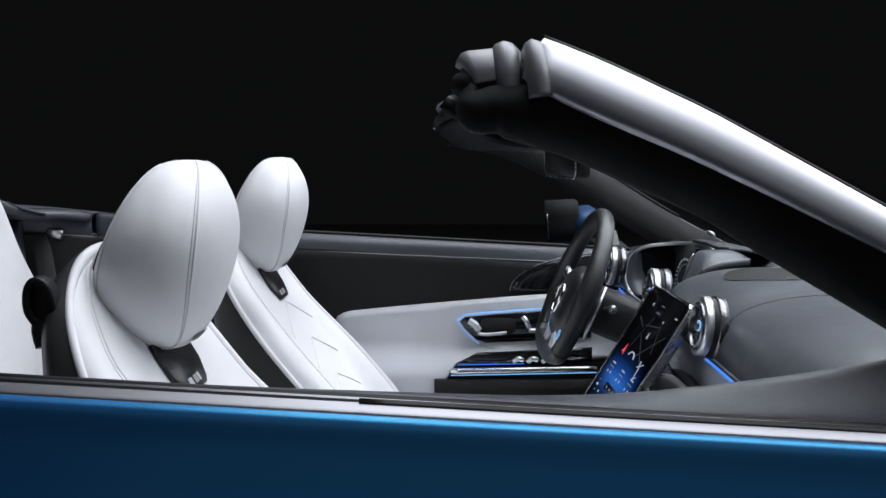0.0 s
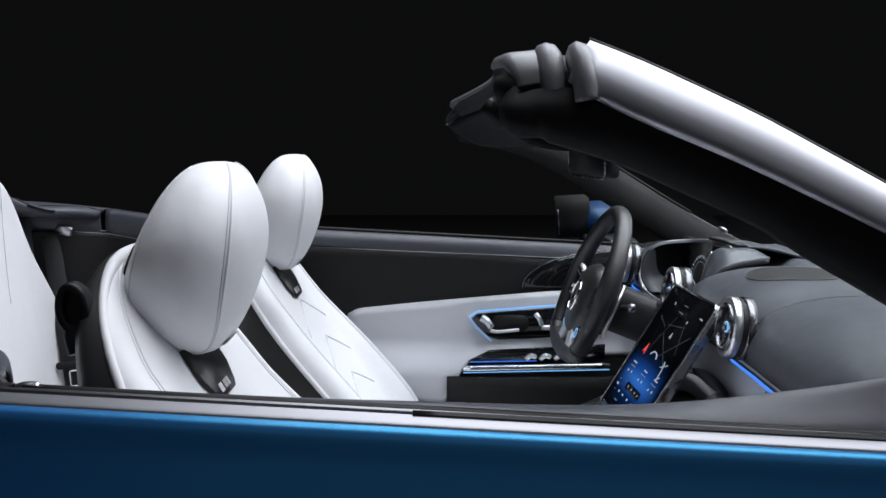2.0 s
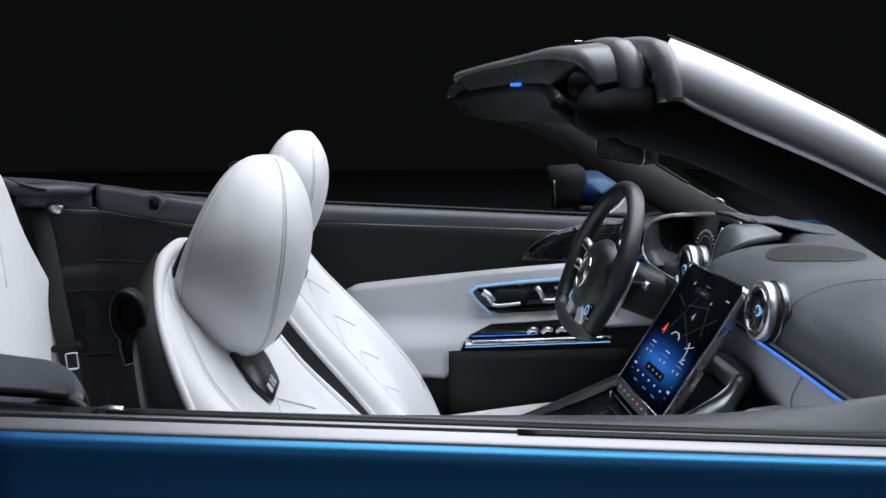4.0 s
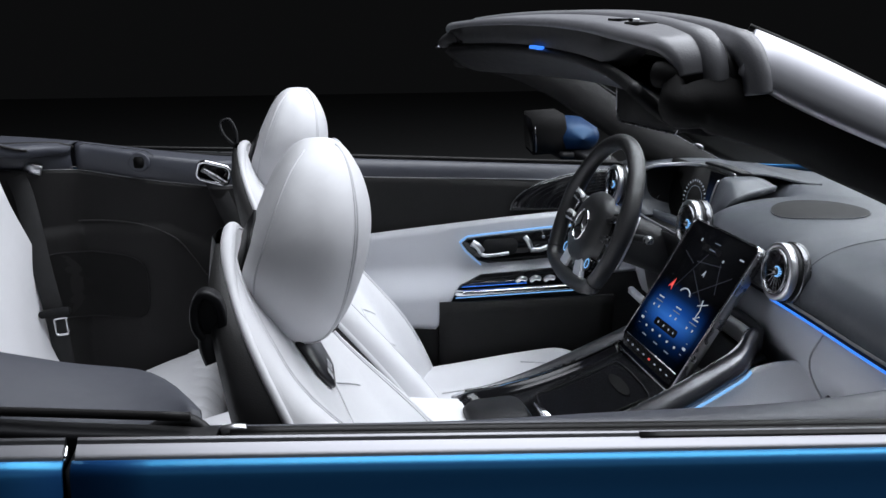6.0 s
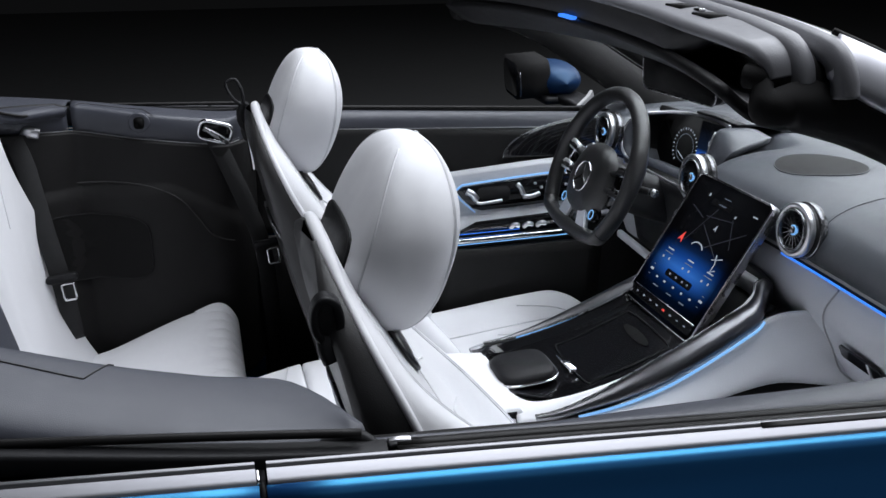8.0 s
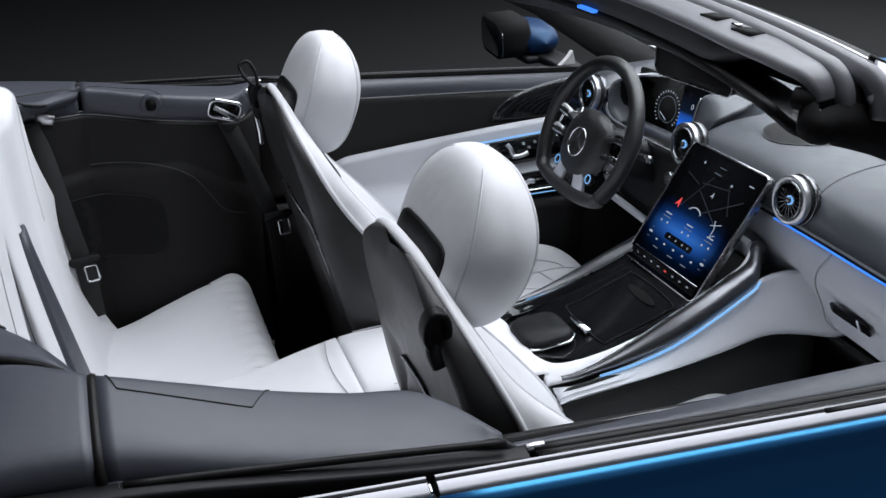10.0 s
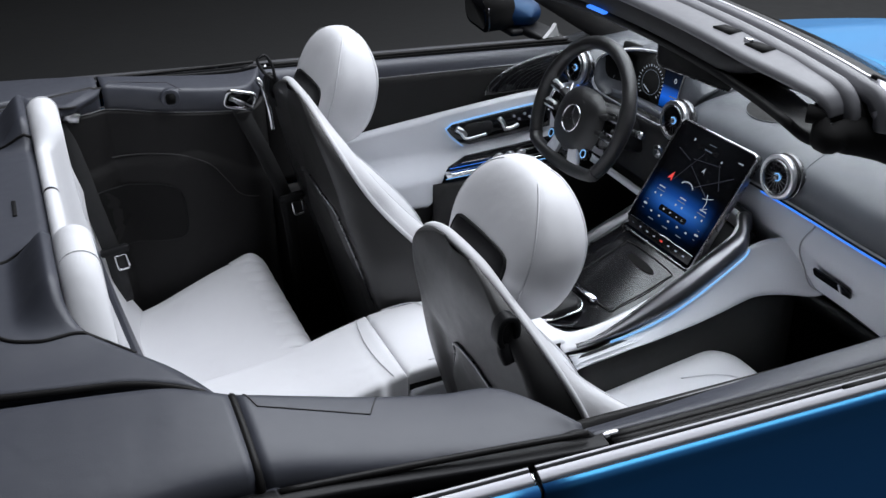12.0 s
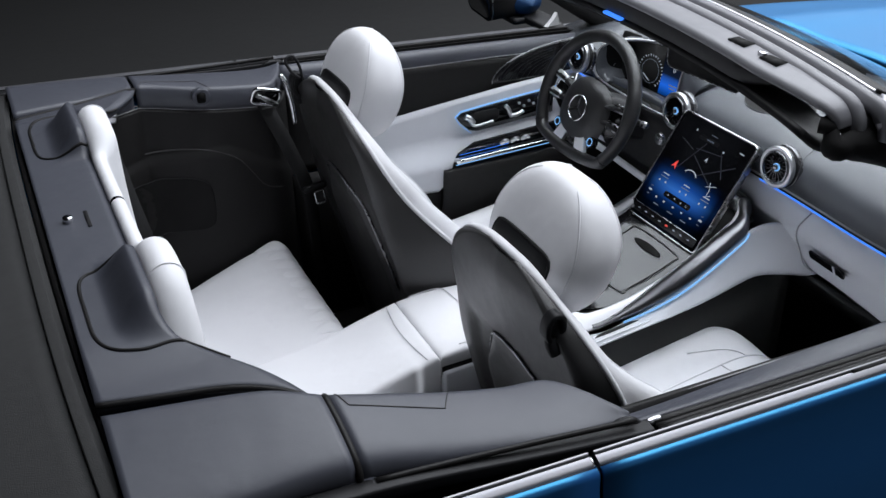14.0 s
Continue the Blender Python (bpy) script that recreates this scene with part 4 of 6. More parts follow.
def lower(u, v):
    """Lower panel between light strip and footwell edge."""
    y = 0.775 * (2 * v - 1)
    x0 = dash_front(y)
    top, bot = 0.848, 0.655 - 0.03 * smooth(0.3, 0.7, abs(y))
    rows = [(0.0, 0.026, top), (0.12, 0.018, 0.834), (0.4, 0.020, 0.782), (0.65, 0.046, 0.735), (0.9, 0.078, bot + 0.014), (1.0, 0.105, bot)]
    dx, z = tab(u, rows)
    return Vector((x0 + dx, y, z))


part("lower_panel", thicken(grid(lower, 20, 80), 0.008), LOWER, dash, "pale grey leather lower panel")
part("light_gap", sweep([pad(0.0, v / 60) + Vector((-0.008, 0, -0.002)) for v in range(61)], rrect(0.024, 0.006, 0.002)), BLACK, dash)
for a, b in ((0, 27), (35, 60)):
    part("ambient_strip", sweep([Vector((dash_front(0.775 * (v / 30 - 1)) + 0.009, 0.775 * (v / 30 - 1), 0.8495)) for v in range(a, b)], circle(0.0018, 6)), LED, dash, "glowing blue light strip")
part("glovebox_seam", sweep(curve_pts([lower(u, (y / 0.775 + 1) / 2) + Vector((-0.0085, 0, 0.0)) for u, y in ((0.06, -0.262), (0.3, -0.240), (0.5, -0.230), (0.7, -0.228), (0.85, -0.234), (1.0, -0.244))], 24), circle(0.0016, 5)), PALE_SEAM, dash)
hp = lower(0.63, (-0.316 / 0.775 + 1) / 2)
hm = frame_of((hp.x - 0.0095, -0.316, hp.z), (0.04, -1, -0.06), (-0.55, 0, 1))
crease(part("glovebox_handle", slab(rrect(0.095, 0.026, 0.006), hm, 0.004, 0.0), GLOSS, dash, "black glovebox handle slot"))
part("handle_divider", slab(rrect(0.004, 0.030, 0.001), hm @ Matrix.Translation((0.022, 0, 0.004)), 0.002), SATIN, dash)
part("footwell_shroud", thicken(grid(lambda u, v: Vector((0.50 + 0.46 * u, 0.76 * (2 * v - 1), 0.640 - 0.39 * u)), 8, 10), 0.01), CARPET, dash)


def vent(y, x=0.386, z=0.915, yaw=0.0):
    """A round turbine vent facing the cabin."""
    m = Matrix.Translation((x - 0.006, y, z)) @ Matrix.Rotation(radians(yaw), 4, "Z") @ frame_of((0, 0, 0), (0, -1, 0), (0.12, 0, 1))
    v = part("air_vent", ring_disc(m, 0.0365, 0.0450, -0.010, 0.002), SATIN, dash, "round chrome turbine vent")
    part("vent_ring", ring_disc(m, 0.0315, 0.0360, -0.02, 0.006), VENT, v)
    part("vent_collar", ring_disc(m, 0.0400, 0.0440, -0.030, -0.010), BLACK, v)
    part("vent_flange", ring_disc(m, 0.0440, 0.0470, -0.030, -0.018), VENT, v)
    part("vent_well", disc(m @ Matrix.Translation((0, 0, -0.024)), 0.036, 0, 0.004), BLACK, v)
    for k in range(18):
        a = 2 * math.pi * k / 18
        b = bmesh.new()
        r = Matrix.Rotation(a, 4, "Z")
        q = [Vector((0.009, -0.0016, -0.012)), Vector((0.032, -0.0012 + 0.004, -0.012)), Vector((0.032, 0.0012 + 0.004, 0.000)), Vector((0.009, 0.0016, 0.000))]
        f = b.faces.new([b.verts.new(m @ r @ w) for w in q])
        thicken(b, 0.0010)
        part("blade", b, VENT, v, flat=True)
    part("vent_hub", disc(m @ Matrix.Translation((0, 0, -0.012)), 0.0062, 0, 0.018, 20, 0.002), VENT, v)
    part("hub_light", ring_disc(m @ Matrix.Translation((0, 0, 0.0)), 0.0066, 0.0084, -0.004, 0.001, 24), LED_SOFT, v, "glowing blue ring")
    return v


for y in (-0.169, 0.169, 0.590):
    vent(y)

# instrument hood and display
hood = thing("instrument_cluster", (0.5, 0.37, 0.86), "driver's display recessed in a black hood with a bright rim", "instrument cluster")
arch = curve_pts([(0.425, 0.515, 0.850), (0.410, 0.545, 0.885), (0.420, 0.550, 0.935), (0.448, 0.535, 0.962), (0.50, 0.49, 0.974), (0.53, 0.42, 0.980), (0.535, 0.35, 0.981), (0.53, 0.29, 0.980)], 60)
part("hood_rim", sweep(arch, rrect(0.006, 0.008, 0.003)), SATIN, hood, "bright rim round the hood")
BASE = [Vector((p.x + 0.10, 0.40 + (p.y - 0.40) * 0.93, 0.80 + (p.z - 0.80) * 0.97)) for p in arch]
part("hood_well", grid(lambda u, v: arch[int(round(v * (len(arch) - 1)))].lerp(BASE[int(round(v * (len(arch) - 1)))], u) + Vector((0.002, 0, -0.004)), 8, len(arch)), WELL, hood)
part("well_floor", thicken(grid(lambda u, v: Vector((0.425 + 0.16 * u, 0.20 + 0.34 * v, 0.848 + 0.02 * u)), 6, 8), 0.006), WELL, hood)


def hood_top(u, v):
    p = arch[min(len(arch) - 1, int(round(v * (len(arch) - 1))))]
    return Vector((p.x + (0.72 - p.x) * u, p.y + 0.02 * u * (1 if p.y > 0.4 else 0), p.z + 0.004 + (0.955 - p.z) * smooth(0.2, 1, u) * (1 if p.z > 0.955 else 0.95 * u)))


part("hood_cover", thicken(grid(hood_top, 14, len(arch)), 0.005), PAD, hood)
part("visor_bar", sweep([(0.535, 0.42, 0.987), (0.540, 0.35, 0.989), (0.545, 0.27, 0.986)], rrect(0.022, 0.006, 0.002)), BLACK, hood)


def ridge(u, v):
    """Leather wing that runs forward from the display's inboard edge."""
    rear = tab(v, [(0.0, 0.455, 0.262, 0.862), (0.3, 0.468, 0.268, 0.915), (0.65, 0.485, 0.275, 0.965), (0.85, 0.500, 0.272, 0.982), (1.0, 0.535, 0.262, 0.984)])
    fore = tab(v, [(0.0, 0.462, 0.215, 0.905), (0.3, 0.475, 0.195, 0.945), (0.65, 0.505, 0.186, 0.964), (0.85, 0.54, 0.192, 0.970), (1.0, 0.58, 0.215, 0.972)])
    p = Vector(rear).lerp(Vector(fore), u)
    p.z += 0.012 * math.sin(math.pi * min(1, u * 1.1)) * (1 - 0.5 * v)
    return p


part("leather_wing", thicken(grid(ridge, 16, 20), 0.012), PAD, hood, "slate grey leather wing beside the display")
part("wing_edge", sweep([ridge(0.0, v / 16) + Vector((-0.002, 0, 0)) for v in range(13)], circle(0.0018, 6)), SATIN, hood)
SCREEN = screen_material("driver_display_glow", -0.02, 0.10, [(0.15, (0.0, 0.02, 0.10)), (0.38, (0.01, 0.10, 0.55)), (0.55, (0.01, 0.05, 0.24)), (0.62, (0.004, 0.008, 0.02))], 1.2)
dm = frame_of((0.512, 0.425, 0.904), (0.10, -1, 0), (0.16, 0, 1))
part("display_body", slab(rrect(0.275, 0.150, 0.008), dm, -0.014, 0.0), WELL, hood)
part("display_panel", slab(rrect(0.098, 0.142, 0.004), dm @ Matrix.Translation((0.084, 0, 0.001)), 0.001), SCREEN, hood, "lit blue driver's display")
part("display_dark", slab(rrect(0.168, 0.142, 0.004), dm @ Matrix.Translation((-0.050, 0, 0.001)), 0.0006), WELL, hood)


def dial(cx, r):
    for k in range(23):
        a = radians(225 - 270 * k / 22)
        w = 0.0026 if k % 2 == 0 else 0.0012
        part("dial_tick", slab(rrect(0.0055, w, w / 3, 1), dm @ Matrix.Translation((cx + r * math.cos(a), r * math.sin(a), 0.0024)) @ Matrix.Rotation(a, 4, "Z"), 0.0006), ICON, hood, flat=True)
    part("dial_ring", ring_disc(dm @ Matrix.Translation((cx, 0, 0.0024)), r * 0.72, r * 0.74, 0, 0.0006), ICON_DIM, hood)


dial(-0.008, 0.043)
part("dial_needle", slab(rrect(0.03, 0.002, 0.0005, 1), dm @ Matrix.Translation((-0.018, -0.018, 0.003)) @ Matrix.Rotation(radians(-28), 4, "Z"), 0.0006), ICON, hood, flat=True)


def writing(text, size, m, material, parent, name="lettering"):
    c = bpy.data.curves.new(name, "FONT")
    c.body, c.size, c.align_x, c.align_y, c.extrude = text, size, "CENTER", "CENTER", 0.0002
    tmp = bpy.data.objects.new(name, c)
    scene.collection.objects.link(tmp)
    me = bpy.data.meshes.new_from_object(tmp.evaluated_get(bpy.context.evaluated_depsgraph_get()))
    bpy.data.objects.remove(tmp)
    bpy.data.curves.remove(c)
    me.transform(Matrix.Translation(-root_offset(parent)) @ m)
    me.materials.clear()
    me.materials.append(material)
    ob = new(name, me)
    ob.parent = parent
    return ob


writing("0", 0.018, dm @ Matrix.Translation((0.076, 0.026, 0.003)), ICON, hood)
for k, w in enumerate((0.03, 0.022)):
    part("text_bar", slab(rrect(w, 0.003, 0.001, 1), dm @ Matrix.Translation((0.082, -0.014 - 0.008 * k, 0.003)), 0.0004), ICON_DIM, hood, flat=True)


# ---- steering wheel ----
def steering_wheel():
    c = Vector((0.262, 0.370, 0.882))
    w = thing("steering_wheel", c, "black leather sports steering wheel with aluminium spokes", "steering wheel")
    m = frame_of(c, (0, -1, 0), (0.40, 0, 1))    # x right, y up in the wheel's plane, z towards the driver

    def rim_pt(a, extra=0.0):
        x, y = math.cos(a), math.sin(a)
        r = 0.172 + extra
        px, py = r * x, r * y
        lim = -0.112
        if py < lim:
            py = lim + (py - lim) * 0.26
        return Vector((px, py, 0))
    n = 72
    bm = bmesh.new()
    rings = []
    for i in range(n):
        a = 2 * math.pi * i / n
        p, d = rim_pt(a), Vector((math.cos(a), math.sin(a), 0))
        thick = 0.0165 + 0.0024 * math.exp(-((math.sin(a) - 0.25) / 0.2) ** 2)
        rings.append([bm.verts.new(m @ (p + d * (thick * math.cos(t)) + Vector((0, 0, thick * 1.05 * math.sin(t))))) for t in [2 * math.pi * k / 14 for k in range(14)]])
    for i in range(n):
        for k in range(14):
            bm.faces.new((rings[i][k], rings[i][(k + 1) % 14], rings[(i + 1) % n][(k + 1) % 14], rings[(i + 1) % n][k]))
    part("rim", bm, WHEEL, w, "black leather-covered rim")
    for a in (20, 160, 215, 325):
        a = radians(a)
        p, d = rim_pt(a), Vector((math.cos(a), math.sin(a), 0))
        loop = [m @ (p + d * (0.0172 * math.cos(t)) + Vector((0, 0, 0.018 * math.sin(t)))) for t in [2 * math.pi * k / 18 for k in range(18)]]
        part("rim_seam", sweep(loop, circle(0.0009, 5), closed=True), RUBBER, w)

    def boss(u, v):
        a = 2 * math.pi * u
        r = v
        rr = 0.092 * (abs(math.cos(a)) ** 2.6 + abs(math.sin(a) * 1.04) ** 2.6) ** (-1 / 2.6)
        return m @ Vector((rr * r * math.cos(a) * 1.0, rr * r * math.sin(a) * 0.92 - 0.018, -0.016 + 0.036 * math.sqrt(max(0, 1 - (r * 0.985) ** 3.2))))
    part("airbag_boss", grid(boss, 40, 14, close_u=True), WHEEL, w, "black leather centre boss")
    part("boss_back", slab(circle(0.060, 32), m @ Matrix.Translation((0, -0.012, -0.006)), -0.04), WHEEL, w)
    # round emblem, plain three-armed shape in chrome
    e = m @ Matrix.Translation((0, -0.016, 0.0205))
    part("emblem", ring_disc(e, 0.0310, 0.0345, -0.004, 0.002, 36), CHROME, w)
    for k in range(3):
        a = radians(90 + 120 * k)
        part("emblem_arm", slab([(0.0, -0.0052), (0.0320, -0.0007), (0.0320, 0.0007), (0.0, 0.0052)], e @ Matrix.Rotation(a, 4, "Z") @ Matrix.Translation((0, 0, -0.003)), 0.004), CHROME, w, flat=True)
    # paired side spokes carrying switches
    for s in (-1, 1):
        for tilt, y0 in ((0.22, 0.012), (0.02, -0.018)):
            q = [m @ Vector((s * 0.052, y0, -0.006)), m @ Vector((s * 0.10, y0 + tilt * 0.06, -0.006)), m @ Vector((s * 0.158, y0 + tilt * 0.10, -0.004))]
            part("spoke", sweep(curve_pts(q, 12), rrect(0.022, 0.012, 0.005)), BLACK, w, "black switch spoke")
            # bright frame round the switches at the spoke's outer end
            cap = m @ Matrix.Translation((s * 0.127, y0 + tilt * 0.082, -0.003)) @ Matrix.Rotation(s * tilt * 0.6, 4, "Z")
            part("spoke_cap", slab([(s * p[0], p[1]) for p in ((-0.022, -0.009), (0.020, -0.011), (0.026, 0.0), (0.018, 0.011), (-0.022, 0.010))], cap, 0.008, 0.002), SPOKE if s < 0 else VENT, w, "bright spoke end")
            part("switch_strip", slab(rrect(0.030, 0.010, 0.003, 3), cap @ Matrix.Translation((-s * 0.006, 0, 0.0082)), 0.001), BLACK, w)
            for k in range(3):
                mm = m @ Matrix.Translation((s * (0.082 + 0.021 * k), y0 + tilt * (0.03 + 0.022 * k), 0.0015 + 0.0008 * k))
                part("switch_key", slab(rrect(0.009, 0.0045, 0.002, 2), mm, 0.0012), DSATIN, w, flat=True)
        # lower spoke pair, running to the flat bottom
        leg = [(s * p[0], p[1]) for p in ((0.009, -0.058), (0.042, -0.052), (0.074, -0.118), (0.030, -0.122))]
        crease(part("lower_spoke", slab(leg, m @ Matrix.Translation((0, 0, 0.004)) @ Matrix.Rotation(radians(4), 4, "X"), 0.010, 0.003), SPOKE, w, "satin metal lower spoke"))
        part("drive_knob", disc(m @ Matrix.Translation((s * 0.074, -0.078, -0.012)), 0.0145, 0, 0.016, 28, 0.002), GLOSS, w)
        part("knob_light", ring_disc(m @ Matrix.Translation((s * 0.074, -0.078, 0.002)), 0.0085, 0.0108, 0, 0.003, 24), LED_SOFT, w)
        part("knob_arm", sweep([m @ Vector((s * 0.05, -0.05, -0.010)), m @ Vector((s * 0.075, -0.08, -0.014))], rrect(0.016, 0.010, 0.004)), BLACK, w)
        # switch pod that joins both spokes to the rim
        part("switch_pod", slab([(s * p[0], p[1]) for p in ((0.060, -0.035), (0.100, -0.040), (0.138, -0.022), (0.148, 0.012), (0.138, 0.042), (0.100, 0.046), (0.060, 0.040))], m @ Matrix.Translation((0, -0.012, -0.022)), 0.014, 0.005), GLOSS, w)
        part("pod_edge", tube([m @ Vector((s * 0.098, 0.036, -0.012)), m @ Vector((s * 0.132, 0.028, -0.010)), m @ Vector((s * 0.146, 0.000, -0.010)), m @ Vector((s * 0.138, -0.038, -0.010))], 0.0028, 8, 18), CHROME, w, "chrome edge of the switch pod")
        # shift paddle behind the rim
        part("shift_paddle", slab([(0, -0.05), (0.022, -0.06), (0.028, 0.0), (0.022, 0.05), (0.0, 0.04)], m @ Matrix.Translation((s * 0.115 - (0.0 if s > 0 else 0.022), 0.0, -0.036)), 0.005, 0.001), SATIN, w, "aluminium shift paddle")
    part("spoke_web", slab([(-0.010, -0.06), (0.010, -0.06), (0.026, -0.120), (-0.026, -0.120)], m @ Matrix.Translation((0, 0, -0.008)), 0.010, 0.002), GLOSS, w)
    return m


SPOKE = mat("bright_satin_spoke", (0.80, 0.80, 0.82), 0.42, metal=0.85, wear=0.03)
WHEEL = mat("black_wheel_leather", (0.009, 0.009, 0.0095), 0.34, grain=0.16, grain_size=900, wear=0.1, voro=True)
wheel_m = steering_wheel()
col = thing("steering_column", wheel_m @ Vector((0, 0, -0.12)), "black steering column with control stalks", "steering column")
part("shroud", sweep([wheel_m @ Vector((0, -0.008, -0.02)), wheel_m @ Vector((0, -0.008, -0.16)), wheel_m @ Vector((0, -0.0, -0.30))], rrect(0.11, 0.095, 0.03)), BLACK, col)
for s in (-1, 1):
    part("stalk", tube([wheel_m @ Vector((s * 0.05, 0.0, -0.07)), wheel_m @ Vector((s * 0.13, 0.012, -0.062)), wheel_m @ Vector((s * 0.168, 0.016, -0.055))], 0.0075, 10, 10), BLACK, col)
    part("stalk_cap", tube([wheel_m @ Vector((s * 0.160, 0.016, -0.056)), wheel_m @ Vector((s * 0.178, 0.018, -0.053))], 0.0085, 12), DSATIN, col, "metal stalk end")
part("column_surround", thicken(grid(lambda u, v: Vector((0.405 + 0.05 * u + 0.03 * abs(2 * v - 1) ** 4, 0.195 + 0.37 * v, 0.868 - 0.20 * u)), 8, 12), 0.01), BLACK, col)
part("surround_edge", sweep([(0.402 + 0.02 * abs(2 * v / 12 - 1) ** 4, 0.20 + 0.36 * v / 12, 0.870) for v in range(13)], circle(0.0022, 6)), SATIN, col)
part("knee_edge", sweep([(0.425, 0.56 - 0.38 * i / 10, 0.668 - 0.012 * i / 10) for i in range(11)], rrect(0.014, 0.018, 0.005)), LOWER, col)
part("ignition_button", disc(frame_of((0.398, 0.225, 0.815), (0, -1, 0), (0, 0, 1)), 0.016, 0, 0.010, 24, 0.002), DSATIN, col)


# ---- centre console ----
console = thing("centre_console", (0.1, 0, 0.3), "pale leather centre console with gloss black top and metal rails", "centre console")


def con_z(x):
    """Height of the console's shoulders."""
    return tab(x, [(-0.60, 0.600), (-0.42, 0.645), (-0.30, 0.652), (-0.05, 0.628), (0.05, 0.640), (0.16, 0.672), (0.28, 0.725), (0.38, 0.775), (0.46, 0.80)])


def con_half(x):
    return tab(x, [(-0.6, 0.110), (-0.42, 0.115), (-0.2, 0.135), (-0.03, 0.150), (0.2, 0.150), (0.38, 0.140), (0.46, 0.15)])


def con_low(x):
    """Lower edge of the pale side panel, over the dark footwell."""
    return tab(x, [(-0.36, 0.50), (-0.10, 0.575), (-0.03, 0.598), (0.13, 0.610), (0.28, 0.622), (0.36, 0.632), (0.45, 0.645)])


def con_side(u, v, s):
    x = -0.064 + 0.564 * u
    zt, zb = con_z(x) - 0.022, con_low(x)
    y = con_half(x) + 0.008 + 0.030 * smooth(0, 1, v) + 0.06 * smooth(0.33, 0.50, x) ** 2
    return Vector((x, s * (y - 0.012 * smooth(0.9, 1.0, v)), zt + (zb - zt) * v))


for s in (-1, 1):
    part("side_panel", thicken(grid(lambda u, v: con_side(u, v, s), 36, 14), 0.008), LOWER, console, "pale leather side panel")
    part("side_carpet", thicken(grid(lambda u, v: Vector((-0.064 + 0.564 * u, s * (con_half(-0.064 + 0.564 * u) + 0.016 + 0.02 * v), con_low(-0.064 + 0.564 * u) + 0.01 - 0.40 * v)), 16, 6), 0.006), CARPET, console)

# white shoulders inside the rails, rising round the gloss black field
def shoulder(s):
    def f(u, v):
        x = -0.072 + 0.312 * u
        yo, yi = con_half(x) - 0.005, tab(x, [(-0.36, 0.0), (-0.09, 0.0), (-0.05, 0.085), (0.0, 0.100), (0.06, 0.106), (0.24, 0.108)])
        z = con_z(x)
        return Vector((x, s * (yo + (yi - yo) * v), z - 0.020 + 0.020 * math.sin(min(1, v * 1.6) * math.pi / 2) - 0.012 * smooth(0.6, 1.0, v) * smooth(-0.1, 0.0, x)))
    return thicken(grid(f, 40, 12), 0.01)


for s in (-1, 1):
    part("shoulder_pad", shoulder(s), WHITE if s < 0 else GLOSS, console, "white leather shoulder pad" if s < 0 else "gloss black shoulder trim")

def rail_strip(s):
    """A convex metal band from the console's inner edge over to the outer side, tapering rearwards."""
    def f(u, v):
        x = -0.045 + 0.445 * u
        k = 0.12 + 0.88 * smooth(-0.055, 0.20, x)
        a = radians(150 - 170 * v)
        y = con_half(x) - 0.009 * k + 0.023 * k * math.cos(a)
        z = con_z(x) - 0.010 + 0.019 * k * math.sin(a) + 0.004 * k
        y -= 0.045 * smooth(0.33, 0.40, x) ** 2
        return Vector((x, s * y, z - 0.006 * smooth(0.5, 1.0, v) * k))
    return f


for s in (-1, 1):
    f = rail_strip(s)
    part("metal_rail", thicken(grid(f, 50, 14), 0.006), RAIL, console, "dark satin metal rail")
    part("rail_edge", sweep([f(i / 40, 0.0) + Vector((0, -s * 0.002, 0.001)) for i in range(41)], circle(0.0014, 6)), DSATIN, console, "metal edge of the rail")
    part("ambient_strip", sweep([f(0.16 + 0.76 * i / 30, 1.0) + Vector((0, s * 0.0045, -0.006)) for i in range(31)], circle(0.0024, 8)), LED_SOFT, console, "glowing blue light strip")
part("front_rail", sweep(curve_pts([(0.396, -0.100, con_z(0.39) - 0.006), (0.410, -0.075, con_z(0.40) - 0.004), (0.414, 0.0, con_z(0.40)), (0.410, 0.075, con_z(0.40) - 0.004), (0.396, 0.100, con_z(0.39) - 0.006)], 24), rrect(0.012, 0.030, 0.005)), RAIL, console)
part("front_lining", sweep(curve_pts([(0.25, -0.128, con_z(0.25) - 0.012), (0.33, -0.122, con_z(0.33) - 0.010), (0.380, -0.095, con_z(0.38) - 0.010), (0.397, -0.06, con_z(0.39) - 0.010), (0.399, 0.0, con_z(0.39) - 0.010), (0.397, 0.06, con_z(0.39) - 0.010), (0.380, 0.095, con_z(0.38) - 0.010), (0.33, 0.122, con_z(0.33) - 0.010), (0.25, 0.128, con_z(0.25) - 0.012)], 48), rrect(0.018, 0.034, 0.008)), WHITE, console, "white leather lining inside the rail")
part("front_tray", thicken(grid(lambda u, v: Vector((0.28 + 0.125 * u, 0.115 * (2 * v - 1), con_z(0.28 + 0.125 * u) - 0.03)), 8, 8), 0.006), BLACK, console)


def field(u, v):
    x = -0.07 + 0.36 * u
    return Vector((x, 0.1080 * (2 * v - 1) * tab(x, [(-0.07, 0.60), (-0.03, 0.72), (0.03, 0.95), (0.3, 1.0)]), con_z(x) - 0.004 - 0.008 * smooth(-0.06, 0.0, x)))


crease(part("gloss_field", thicken(grid(field, 20, 10), 0.006), GLOSS, console, "gloss black console top"))


def on_field(x, y, dz=0.0):
    p = field((x + 0.07) / 0.36, 0.5)
    return Vector((x, y, p.z + dz))


